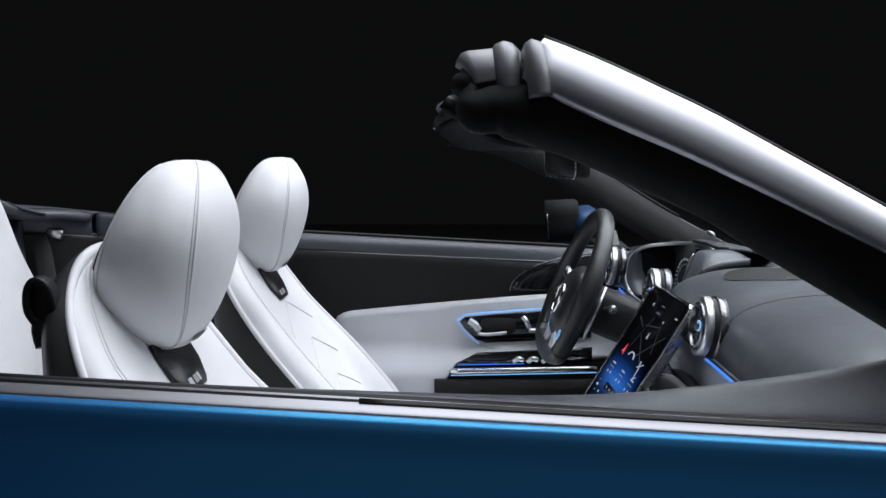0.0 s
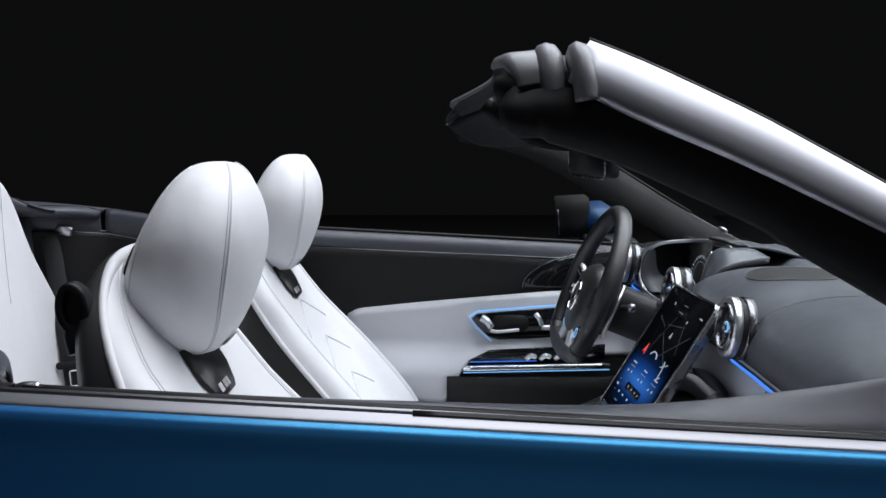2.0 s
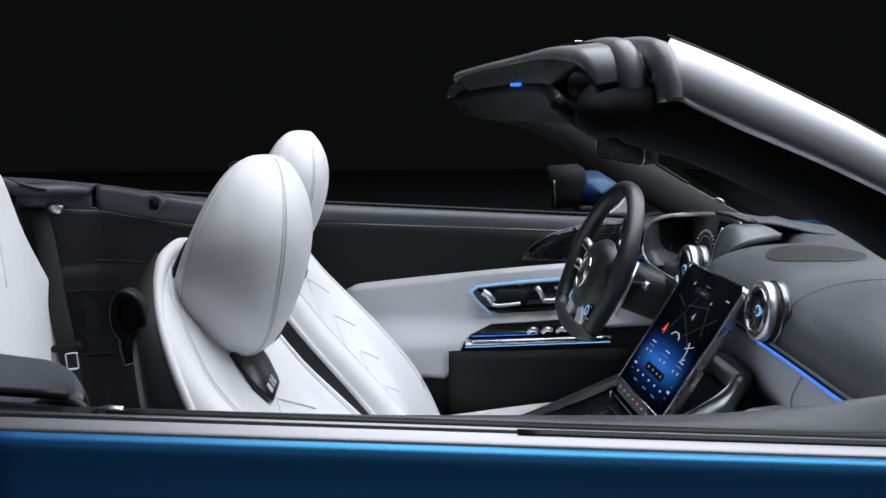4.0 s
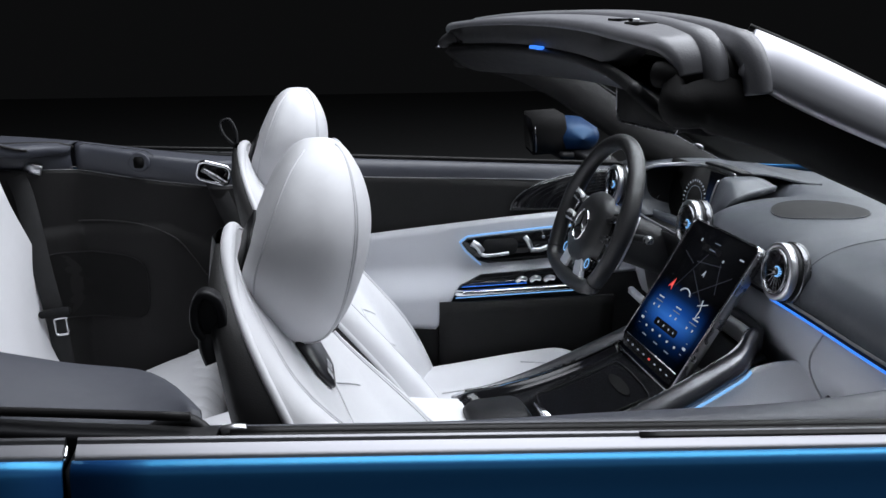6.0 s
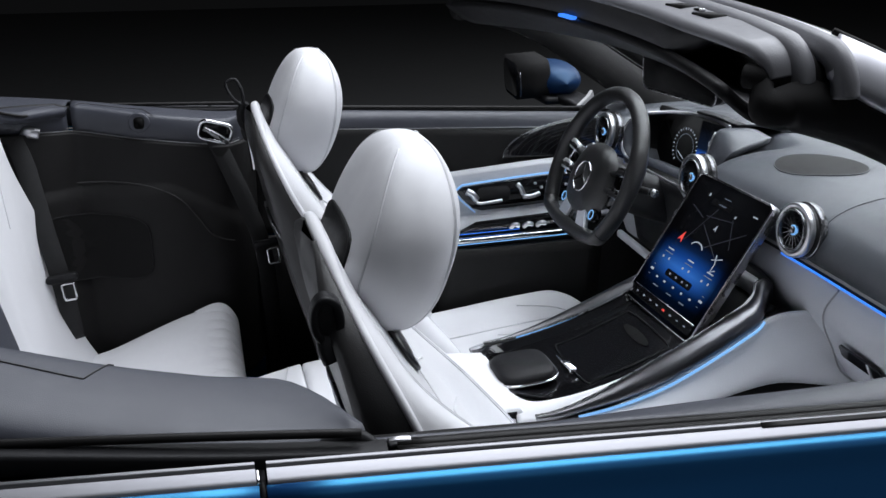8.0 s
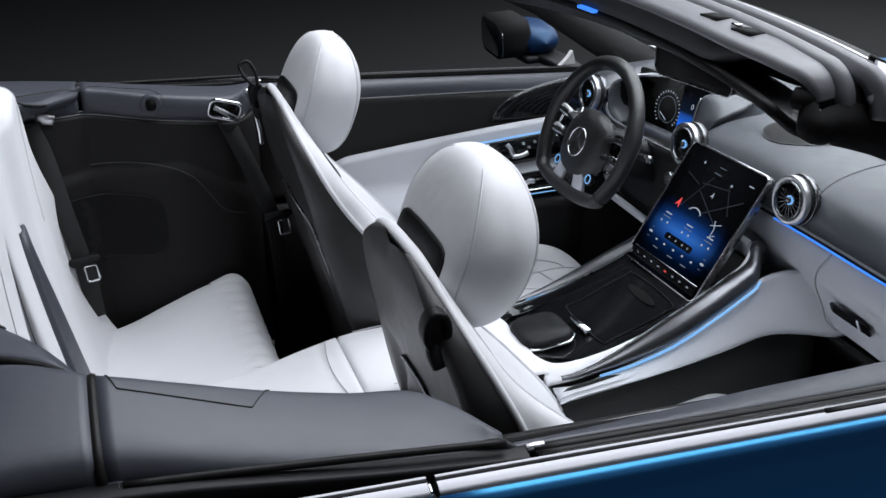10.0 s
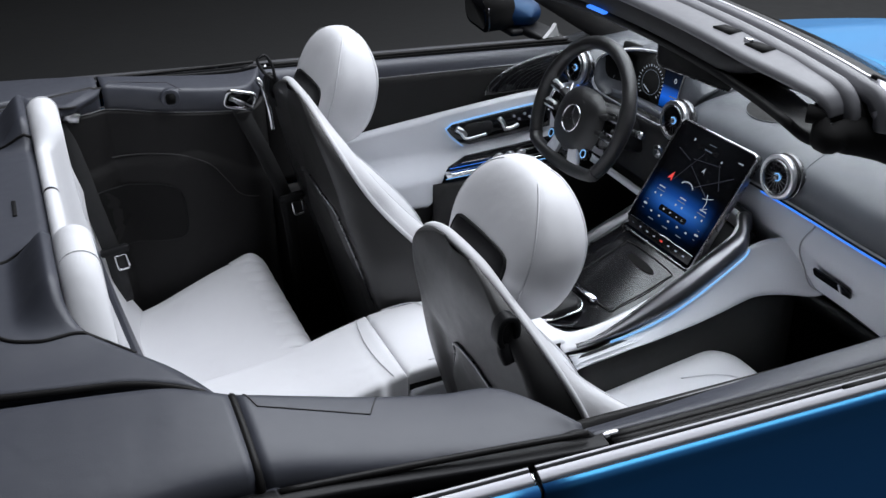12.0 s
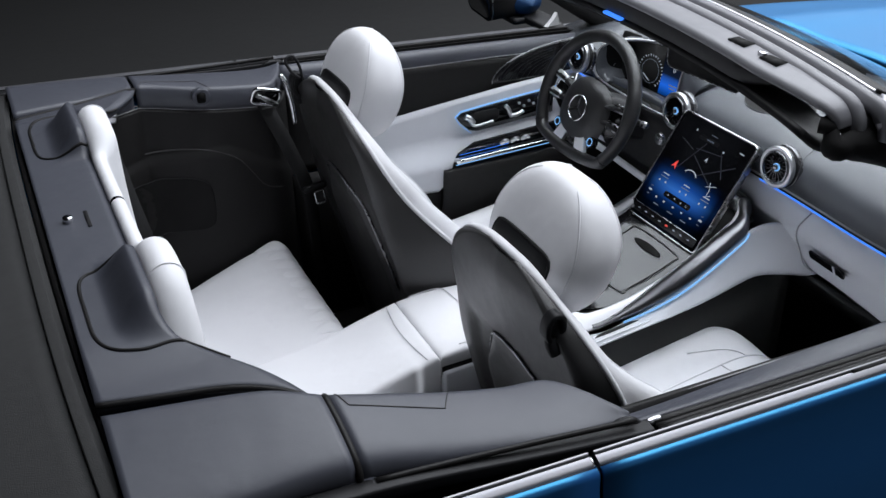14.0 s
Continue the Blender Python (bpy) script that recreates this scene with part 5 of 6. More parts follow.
lid = [on_field(x, y, 0.0025) for x, y in ((0.07, -0.075), (0.10, -0.085), (0.20, -0.088), (0.222, -0.075), (0.222, 0.06), (0.20, 0.075), (0.10, 0.07), (0.07, 0.06))]
part("lid_joint", sweep(curve_pts(lid, 64, True), circle(0.0012, 5), closed=True), RUBBER, console)
def lid_top(u, v):
    x = 0.074 + 0.144 * u
    y0, y1 = tab(x, [(0.070, -0.075, 0.060), (0.10, -0.084, 0.069), (0.20, -0.087, 0.074), (0.222, -0.076, 0.061)])
    return on_field(x, y0 + (y1 - y0) * v, 0.0012)


part("storage_lid", grid(lid_top, 40, 12), GLOSS, console, "gloss black storage lid")
part("lid_grip", grid(lambda u, v: on_field(0.196 + 0.009 * (0.05 + v) * math.cos(6.283 * u), -0.008 + 0.045 * (0.05 + v) * math.sin(6.283 * u), 0.0034), 24, 5, close_u=True), WELL, console)
# palm rest and rocker
pm = frame_of(on_field(-0.018, 0.0, 0.010), (1, 0, 0.08), (0, 1, 0))
palm = slab(rrect(0.105, 0.105, 0.03, 5), pm, 0.016, 0.006)
part("palm_rest", palm, BLACK, console, "black leather palm rest")
part("palm_rim", sweep([pm @ Vector((a, b, 0.001)) for a, b in rrect(0.112, 0.112, 0.032, 5)], circle(0.003, 6), closed=True), CHROME, console)
part("rocker_switch", sweep([on_field(0.062, -0.045, 0.008), on_field(0.058, 0.015, 0.008)], rrect(0.014, 0.010, 0.003)), CHROME, console, "chrome rocker switch")

# armrest box between the seats and the tunnel behind it
arm = thing("armrest_box", (-0.25, 0, 0.3), "white leather armrest box between the front seats", "armrest")


def puff(x0, x1, y0, y1, z0, ztop, r=0.02, nx=24, ny=18, crown=0.006):
    """A padded block with eased edges and a slightly crowned top; ztop may be a function of x."""
    def f(u, v):
        x, y = x0 + (x1 - x0) * u, y0 + (y1 - y0) * v
        zt = ztop(x) if callable(ztop) else ztop
        e = min(x - x0, x1 - x, y - y0, y1 - y)
        k = max(0.0, 1 - e / r)
        z = zt - r * (1 - math.sqrt(max(0.0, 1 - k * k))) + crown * math.sin(math.pi * u) * math.sin(math.pi * v)
        return Vector((x, y, z))

    bm = bmesh.new()
    us = sorted(set([0, 0.004, 0.012, 0.025, 0.045, 0.07, 0.10] + [0.10 + 0.8 * i / nx for i in range(nx + 1)] + [0.90, 0.93, 0.955, 0.975, 0.988, 0.996, 1]))
    V = [[bm.verts.new(f(u, v)) for v in us] for u in us]
    k = len(us)
    for i in range(k - 1):
        for j in range(k - 1):
            bm.faces.new((V[i][j], V[i + 1][j], V[i + 1][j + 1], V[i][j + 1]))
    rim = [V[i][0] for i in range(k)] + [V[k - 1][j] for j in range(1, k)] + [V[i][k - 1] for i in range(k - 2, -1, -1)] + [V[0][j] for j in range(k - 2, 0, -1)]
    low = [bm.verts.new((v.co.x, v.co.y, z0)) for v in rim]
    for i in range(len(rim)):
        j = (i + 1) % len(rim)
        bm.faces.new((rim[i], rim[j], low[j], low[i]))
    bm.faces.new(low)
    return bm


part("lid_cushion", puff(-0.400, -0.06, -0.127, 0.095, 0.60, con_z, 0.009, crown=0.004), WHITE, arm, "white leather lid cushion")
part("box_body", box(-0.396, -0.07, -0.133, 0.103, 0.35, 0.612, 0.010), LOWER, arm)
part("box_joint", box(-0.397, -0.07, -0.128, 0.098, 0.608, 0.622, 0.001), RUBBER, arm)
part("lid_seam", sweep(curve_pts([(-0.35, -0.11, con_z(-0.35) + 0.001), (-0.30, -0.108, con_z(-0.30) + 0.002), (-0.285, -0.06, con_z(-0.285) + 0.005), (-0.285, 0.04, con_z(-0.285) + 0.005), (-0.30, 0.088, con_z(-0.3) + 0.002), (-0.37, 0.09, con_z(-0.37) + 0.001)], 40), circle(0.0012, 5)), SEAM, arm)


# ---- centre display ----
def centre_display():
    d = thing("centre_display", (0.30, 0.012, 0.72), "tilted portrait touchscreen with a lit blue map menu", "touchscreen")
    lo, hi = Vector((0.243, 0.014, 0.702)), Vector((0.383, 0.010, 0.932))
    c = (lo + hi) / 2
    L = (hi - lo).length
    W = 0.232
    m = frame_of(c, (0.02, -1, 0), hi - lo)
    part("display_case", slab(rrect(W + 0.010, L + 0.008, 0.014, 5), m @ Matrix.Translation((0, 0, -0.016)), 0.016, 0.002), DSATIN, d, "slim metal display case")
    part("display_rim", sweep([m @ Vector((a, b, 0.0005)) for a, b in rrect(W + 0.006, L + 0.004, 0.012, 5)], circle(0.0024, 6), closed=True), CHROME, d, "bright display rim")
    z0, z1 = -0.5 * (hi - lo).z, 0.5 * (hi - lo).z
    base = c.z - d.matrix_basis.translation.z
    mat_ = screen_material("centre_display_glow", base + z0, base + z1, [(0.16, (0.0, 0.002, 0.008)), (0.24, (0.001, 0.012, 0.06)), (0.31, (0.012, 0.07, 0.30)), (0.36, (0.022, 0.11, 0.40)), (0.43, (0.006, 0.045, 0.22)), (0.51, (0.001, 0.008, 0.035)), (0.58, (0.0008, 0.001, 0.0014))], 1.2, 0.0, 0.105)
    part("display_glass", slab(rrect(W, L, 0.010, 5), m, 0.001), mat_, d, "glossy lit display glass")

    def put(name, w, h, x, y, mt, rot=0, r=None):
        if mt in (ICON, ICON_DIM):
            w, h = w * 0.78, h * 0.72
        return part(name, slab(rrect(w, h, r or min(w, h) / 3, 2), m @ Matrix.Translation((x, y, 0.0012)) @ Matrix.Rotation(radians(rot), 4, "Z"), 0.0004), mt, d, flat=True)
    # status row
    put("status_bar", 0.026, 0.002, 0.0, 0.112, ICON_DIM)
    put("status_icon", 0.005, 0.008, -0.055, 0.107, ICON)
    put("status_icon", 0.006, 0.007, 0.045, 0.090, ICON)
    put("search_field", 0.065, 0.012, -0.006, 0.098, GLOSS)
    put("text_bar", 0.03, 0.004, -0.004, 0.098, ICON_DIM)
    put("text_bar", 0.018, 0.0035, 0.092, 0.106, ICON)
    # map streets and own position
    for x, y, w, rot in ((-0.03, 0.05, 0.09, 62), (0.055, 0.045, 0.10, 34), (0.02, 0.030, 0.10, -28), (0.06, 0.060, 0.06, -55), (-0.06, 0.07, 0.05, -15), (0.01, 0.075, 0.08, 8)):
        put("map_street", w, 0.0016, x, y, MAPLINE, rot)

    def arrow(x, y, k, mt, rot=0):
        o = [(0, 0.012 * k), (0.008 * k, -0.010 * k), (0, -0.004 * k), (-0.008 * k, -0.010 * k)]
        part("position_arrow", slab(o, m @ Matrix.Translation((x, y, 0.0012)) @ Matrix.Rotation(radians(rot), 4, "Z"), 0.0006), mt, d, flat=True)
    arrow(0.014, 0.057, 0.55, ICON, -8)
    arrow(-0.060, 0.014, 0.95, RED, -12)
    # three menu columns
    cur = [(0.020 * math.cos(radians(a)) - 0.005, 0.006 + 0.014 * math.sin(radians(a))) for a in range(20, 170, 15)]
    part("menu_symbol", sweep([m @ Vector((a, b, 0.0016)) for a, b in cur], circle(0.0013, 5)), ICON, d)
    part("menu_symbol", sweep([m @ Vector((a, b, 0.0016)) for a, b in ((0.058, 0.018), (0.066, 0.002), (0.066, -0.014), (0.076, -0.008))], circle(0.0009, 5)), ICON, d)
    part("menu_symbol", sweep([m @ Vector((a, b, 0.0016)) for a, b in ((0.052, 0.006), (0.064, 0.010), (0.078, 0.016))], circle(0.0009, 5)), ICON, d)
    for x in (-0.068, 0.004, 0.070):
        put("text_bar", 0.026, 0.0036, x, -0.016, ICON)
        put("text_bar", 0.034, 0.0026, x, -0.024, ICON_DIM)
        put("menu_icon", 0.006, 0.006, x - 0.010, -0.035, ICON)
        put("menu_icon", 0.005, 0.007, x + 0.010, -0.034, ICON)
    put("climate_field", 0.090, 0.014, 0.0, -0.056, GLOSS)
    for x in (-0.030, -0.008, 0.014, 0.032):
        put("climate_icon", 0.006, 0.006, x, -0.056, ICON)
    for x in (-0.088, 0.088):
        put("temperature", 0.014, 0.006, x, -0.066, ICON)
        put("chevron", 0.008, 0.0018, x, -0.056, ICON_DIM)
        put("chevron", 0.008, 0.0018, x, -0.077, ICON_DIM)
    for x in (-0.060, -0.032, 0.0, 0.030, 0.060):
        put("climate_icon", 0.008, 0.0055, x, -0.074, ICON)
    for x in (-0.050, 0.0, 0.046):
        put("text_bar", 0.022, 0.0032, x, -0.089, ICON_DIM)
    # key strip below the glass
    put("key_strip", W - 0.012, 0.020, 0.0, -L / 2 + 0.017, GLOSS, r=0.003)
    for k in range(8):
        put("key_symbol", 0.009, 0.004, -0.088 + 0.025 * k, -L / 2 + 0.017, RED if k == 4 else ICON, r=0.001)
    part("key_strip_edge", sweep([m @ Vector((x, -L / 2 + 0.0285, 0.0014)) for x in (-0.108, 0.108)], circle(0.0010, 5)), CHROME, d)
    # bracket down to the console
    part("display_bracket", sweep([m @ Vector((0, -0.06, -0.016)), m @ Vector((0, -0.10, -0.05)), Vector((0.36, 0, 0.70))], rrect(0.17, 0.03, 0.01)), BLACK, d)
    return d


centre_display()


# ---- front seats ----
def seat_half(z):
    """Half-width of the backrest, closing to a rounded top."""
    if z > 0.86:
        return 0.226 * max(0.0, 1 - ((z - 0.86) / 0.199) ** 2.4) ** 0.5
    return tab(z, [(0.30, 0.235), (0.45, 0.25), (0.60, 0.262), (0.72, 0.258), (0.80, 0.244), (0.86, 0.226)])


def seat_rear(z):
    return tab(z, [(0.30, -0.27), (0.45, -0.30), (0.60, -0.335), (0.72, -0.368), (0.84, -0.396), (0.95, -0.420), (1.02, -0.434), (1.056, -0.430)])


def seat_bolster(z):
    return tab(z, [(0.30, 0.02), (0.45, -0.01), (0.60, -0.075), (0.72, -0.168), (0.84, -0.276), (0.92, -0.337), (0.98, -0.374), (1.02, -0.398), (1.056, -0.415)])


def seat_centre(z):
    return tab(z, [(0.30, -0.05), (0.45, -0.075), (0.60, -0.130), (0.72, -0.205), (0.84, -0.288), (0.92, -0.340), (0.98, -0.372), (1.02, -0.396), (1.056, -0.415)])


def front_seat(s):
    cy = s * 0.367
    st = thing("front_seat", (-0.15, cy, 0.22), "white leather sports seat with an anthracite shell back" if s < 0 else "white leather driver's sports seat with an anthracite shell back", "car seat", "front seats")
    Z = [0.30 + 0.756 * (1 - (1 - i / 39) ** 1.5) for i in range(40)]

    def side_x(z, w):
        """Where the shell meets the cover: further forward on the side towards the tunnel."""
        if w * s > 0:
            return seat_bolster(z) - tab(z, [(0.30, 0.175), (0.60, 0.155), (0.72, 0.115), (0.83, 0.056), (0.91, 0.026), (1.0, 0.014), (1.056, 0.006)])
        return seat_bolster(z) - tab(z, [(0.30, 0.05), (0.60, 0.048), (0.72, 0.046), (0.83, 0.044), (0.91, 0.036), (1.0, 0.022), (1.056, 0.008)])

    def wing(z, w):
        """Front of the side bolster, fuller low down on the passenger's door side."""
        return seat_bolster(z) + (0.046 * smooth(0.96, 0.80, z) if s < 0 and w < 0 else 0.0)

    def front(u, v):
        z = Z[min(39, int(round(v * 39)))]
        w = 2 * u - 1
        a = abs(w)
        hw = seat_half(z)
        if a > 0.86:
            k = (a - 0.86) / 0.14
            ang = k * math.pi / 2
            xs, xf = side_x(z, w), wing(z, w)
            return Vector((xs + (xf - xs) * math.cos(ang), cy + math.copysign(hw * (0.90 + 0.10 * math.sin(ang)), w), z))
        b = smooth(0.50, 0.82, a)
        x = seat_centre(z) + (wing(z, w) - seat_centre(z)) * b
        return Vector((x, cy + hw * 0.90 * w / 0.86, z))
    part("backrest_cover", grid(front, 57, 40), WHITE, st, "white leather backrest")

    def shell(u, v):
        z = Z[min(39, int(round(v * 39)))]
        w = 2 * u - 1
        xr, xs = seat_rear(z), side_x(z, w)
        a, hw = abs(w), seat_half(z)
        if a > 0.70:
            t = (a - 0.70) / 0.30 * math.pi / 2
            return Vector((xr + (xs - xr) * (1 - math.cos(t)), cy + math.copysign(hw * (0.90 + 0.099 * math.sin(t)), w), z))
        # shallow inset field in the lower middle
        x = xr + 0.012 * smooth(0.60, 0.50, a) * smooth(0.86, 0.80, z) - 0.010 * (1 - a)
        return Vector((x, cy + hw * 0.90 * w / 0.70, z))
    part("shell", grid(shell, 61, 40), SHELL, st, "anthracite shell back")

    def shell_at(w, z, out=0.0):
        """A point on the shell's back at a share of its width."""
        hw = seat_half(z)
        return Vector((seat_rear(z) + 0.012 * smooth(0.60, 0.50, abs(w)) * smooth(0.86, 0.80, z) - 0.010 * (1 - abs(w)) - out, cy + hw * 0.90 * w / 0.70, z))

    def pocket(u, v):
        w = 0.47 * (2 * u - 1)
        top = 0.55 + 0.315 * max(0.0, 1 - (abs(w) / 0.475) ** 2.6) ** 0.5
        return shell_at(w, 0.42 + (top - 0.42) * v, 0.003 + 0.010 * smooth(0.0, 0.10, 1 - v) * smooth(0.0, 0.10, min(u, 1 - u)))
    part("map_pocket", grid(pocket, 41, 24), SHELL, st, "grey map pocket on the shell")
    # Bright tube laid along the pocket's rim in place of its highlight.
    part("pocket_highlight", sweep([pocket(i / 60, 1.0) for i in range(61)], circle(0.0030, 8), up=(1, 0, 0)), DSATIN, st, "metal line for the highlight on the map pocket's edge")
    # one rounded edge roll round the joint of cover and shell
    ta, tb = front(0, 37 / 39), front(1, 37 / 39)
    edge = [front(0, i / 39) for i in range(4, 38)] + [ta.lerp(tb, i / 10) + Vector((-0.002 * math.sin(math.pi * i / 10), 0, 0.006 * math.sin(math.pi * i / 10) ** 0.7)) for i in range(1, 10)] + [front(1, i / 39) for i in range(37, 3, -1)]
    for _ in range(3):
        edge = [edge[0]] + [(edge[i - 1] + 2 * edge[i] + edge[i + 1]) / 4 for i in range(1, len(edge) - 1)] + [edge[-1]]
    part("edge_roll", sweep(edge, circle(0.0048, 10), up=(1, 0, 0.4), scale=lambda t: 1 + 0.9 * smooth(0.38, 0.47, t) * smooth(0.62, 0.53, t)), WHITE, st)
    # seams on the bolsters and quilting across the middle
    for uu in (0.098, 0.115, 0.885, 0.902):
        part("bolster_seam", sweep([front(uu, i / 39) + Vector((0.0002, 0, 0.0002)) for i in range(10, 39)], circle(0.0012, 5), up=(0, 1, 0)), SEAM if 0.1 < uu < 0.9 else WHITE, st)
    for k in range(5):
        quilt = []
        for i in range(25):
            w = i / 12 - 1
            z = 0.845 - 0.075 * k + 0.055 * (1 - abs(w)) ** 0.9 - 0.03
            hw = seat_half(z)
            quilt.append(Vector((seat_centre(z) + 0.0006, cy + hw * 0.50 * w, z + 0.0006)))
        part("quilt_seam", sweep(quilt, circle(0.0016, 5), up=(1, 0, 0)), WHITE, st)

    # cushion
    def cushion(u, v):
        x = -0.20 + 0.60 * u
        w = 2 * v - 1
        a = abs(w)
        hw = tab(x, [(-0.2, 0.235), (0.0, 0.255), (0.25, 0.262), (0.36, 0.245), (0.40, 0.20)])
        zt = tab(x, [(-0.2, 0.455), (0.0, 0.470), (0.2, 0.490), (0.30, 0.495), (0.36, 0.478), (0.39, 0.44), (0.40, 0.38)])
        bol = 0.035 * smooth(0.5, 0.8, a) * smooth(0.40, 0.25, x) - 0.16 * smooth(0.86, 1.0, a) ** 2
        return Vector((x, cy + hw * w, zt + bol))
    part("cushion", thicken(grid(cushion, 40, 41), 0.03), WHITE, st, "white leather seat cushion")
    for vv in (0.24, 0.76):
        part("cushion_seam", sweep([cushion(0.3 + 0.68 * i / 24, vv) + Vector((0, 0, 0.0012)) for i in range(25)], circle(0.0016, 5)), SEAM, st)
    part("cushion_seam", sweep([cushion(0.72, 0.24 + 0.52 * i / 16) + Vector((0.02 * math.sin(math.pi * i / 16), 0, 0.0012)) for i in range(17)], circle(0.0016, 5)), SEAM, st)
    for a0, b0, b1 in ((0.50, 0.30, 0.50), (0.50, 0.70, 0.50), (0.62, 0.15, 0.24), (0.62, 0.85, 0.76)):
        part("cushion_seam", sweep([cushion(a0 + 0.22 * i / 16 + 0.06 * math.sin(math.pi * i / 16), b0 + (b1 - b0) * i / 16) + Vector((0, 0, 0.0012)) for i in range(17)], circle(0.0014, 5)), SEAM, st)
    part("seat_base", box(-0.22, 0.34, cy - 0.22, cy + 0.22, 0.22, 0.40, 0.03), BLACK, st)

    # headrest
    hc = Vector((-0.330, cy, 1.047))

    def head(u, v):
        a = 2 * math.pi * u
        b = math.pi * (v - 0.5)
        ca, sa, cb, sb = math.cos(a), math.sin(a), math.cos(b), math.sin(b)

        def pw(t, e):
            return math.copysign(abs(t) ** e, t)
        zz = pw(sb, 0.94)
        k = pw(cb, 0.66)
        xx, yy = pw(ca, 0.78) * k, pw(sa, 0.62) * k
        w = tab(zz, [(-1, 0.088), (-0.6, 0.112), (-0.1, 0.126), (0.3, 0.130), (1, 0.118)])
        dp = tab(zz, [(-1, 0.046), (-0.5, 0.056), (0.0, 0.062), (0.5, 0.060), (1, 0.050)]) if xx > 0 else tab(zz, [(-1, 0.052), (-0.65, 0.082), (-0.25, 0.082), (0.2, 0.070), (0.6, 0.060), (1, 0.050)])
        x = xx * dp - 0.016 * abs(yy) ** 2
        x += tab(zz, [(-1, -0.008), (-0.3, 0.0), (0.4, 0.010), (1, 0.014)])
        return hc + Vector((x, yy * w, zz * 0.115))
    hr = part("headrest", grid(head, 64, 40, close_u=True), WHITE, st, "white leather headrest")
    hr.data.update()
    # welt between face and side panels
    welt = curve_pts([(0.055, 0.93, 0), (0.080, 0.84, 0), (0.108, 0.68, 0), (0.116, 0.50, 0), (0.112, 0.33, 0), (0.118, 0.22, 0), (0.140, 0.145, 0), (0.185, 0.105, 0), (0.25, 0.095, 0), (0.31, 0.105, 0)], 54)
    for mirror in (0, 1):
        line = [head(1 - p.x if mirror else p.x, p.y) for p in welt]
        part("headrest_seam", sweep(line, circle(0.0019, 6), up=(1, 0, 0)), WHITE, hr)
        part("seam_stitch", sweep([head((1 - p.x - 0.010) if mirror else p.x + 0.010, p.y) for p in welt], circle(0.0009, 5), up=(1, 0, 0)), SEAM, hr)
    for uu in (0.345, 0.655):
        part("headrest_seam", sweep([head(uu, 0.12 + 0.78 * i / 30) for i in range(31)], circle(0.0014, 5), up=(1, 0, 0)), SEAM, hr)
    # dark panel on the headrest's back
    def back_panel(u, v):
        p = head(0.5 + 0.080 * (2 * u - 1) * (1 - 0.14 * abs(2 * v - 1) ** 5), 0.30 + 0.26 * v * (1 - 0.06 * abs(2 * u - 1) ** 5))
        return p + Vector((-0.006 * (1 - (2 * u - 1) ** 6) * (1 - (2 * v - 1) ** 6) - 0.001, 0, 0))
    part("back_panel", grid(back_panel, 22, 18), BLACK, hr, "black panel on the headrest's back")
    part("panel_rim", sweep([back_panel(*p) for p in [(i / 10, 0) for i in range(11)] + [(1, i / 10) for i in range(1, 11)] + [(1 - i / 10, 1) for i in range(1, 11)] + [(0, 1 - i / 10) for i in range(1, 10)]], circle(0.0025, 6), closed=True), BLACK, hr)
    part("air_outlet", grid(lambda u, v: head(0.055 * (2 * u - 1) % 1.0, 0.145 + 0.055 * v * (1 - 0.5 * abs(2 * u - 1) ** 3)) + Vector((0.0015, 0, -0.001)), 20, 6), BLACK, hr, "black air outlet slot")
    # neck bracket with a small badge
    nm = frame_of((-0.3255, cy, 0.900), (0, 1, 0), (-0.62, 0, 1))
    part("neck_plate", slab([(-0.034, -0.028), (0.034, -0.028), (0.044, -0.022), (0.060, 0.004), (0.062, 0.05), (-0.062, 0.05), (-0.060, 0.004), (-0.044, -0.022)], nm, 0.005, 0.002), PLATE, st, "gloss black neck plate")
    for k, (w, h, x) in enumerate(((0.014, 0.011, -0.020), (0.004, 0.011, -0.003), (0.004, 0.011, 0.004), (0.008, 0.011, 0.014))):
        part("badge_bar", slab(rrect(w, h, 0.001, 1), nm @ Matrix.Translation((x, -0.015, 0.0052)), 0.0008), SPOKE, st, flat=True)
    # belt guide on the outer shoulder
    oy = cy + s * 0.150
    part("belt_guide", sweep(curve_pts([(-0.437, oy, 0.984), (-0.447, oy + s * 0.004, 1.002), (-0.446, oy + s * 0.006, 1.024), (-0.437, oy + s * 0.008, 1.035), (-0.425, oy + s * 0.008, 1.028), (-0.421, oy + s * 0.004, 1.006), (-0.426, oy, 0.984)], 36), rrect(0.009, 0.022, 0.003), up=(0, 1, 0)), BLACK, st, "black belt guide loop")
    part("guide_insert", box(-0.446, -0.422, oy + s * 0.004 - 0.003, oy + s * 0.004 + 0.003, 0.985, 1.030, 0.002), BLACK, st)
    part("guide_base", sweep(curve_pts([(-0.430, oy + s * 0.002, 0.990), (-0.431, oy + s * 0.006, 0.980), (-0.426, oy + s * 0.010, 0.966)], 14), rrect(0.030, 0.018, 0.008), up=(0, 1, 0)), BLACK, st)
    part("pull_strap", tube([(-0.445, cy + s * 0.10, 1.045), (-0.462, cy + s * 0.105, 1.062), (-0.470, cy + s * 0.115, 1.085), (-0.452, cy + s * 0.118, 1.092), (-0.440, cy + s * 0.112, 1.07), (-0.438, cy + s * 0.105, 1.045)], 0.0035, 6, 30), BLACK, st) if s > 0 else None
    # each seat stands a little differently on its rails
    st.matrix_basis = Matrix.Translation((-0.15 + (0.004 if s < 0 else -0.014), cy + (-0.028 if s < 0 else -0.012), 0.22))
    return st


for s in (-1, 1):
    front_seat(s)


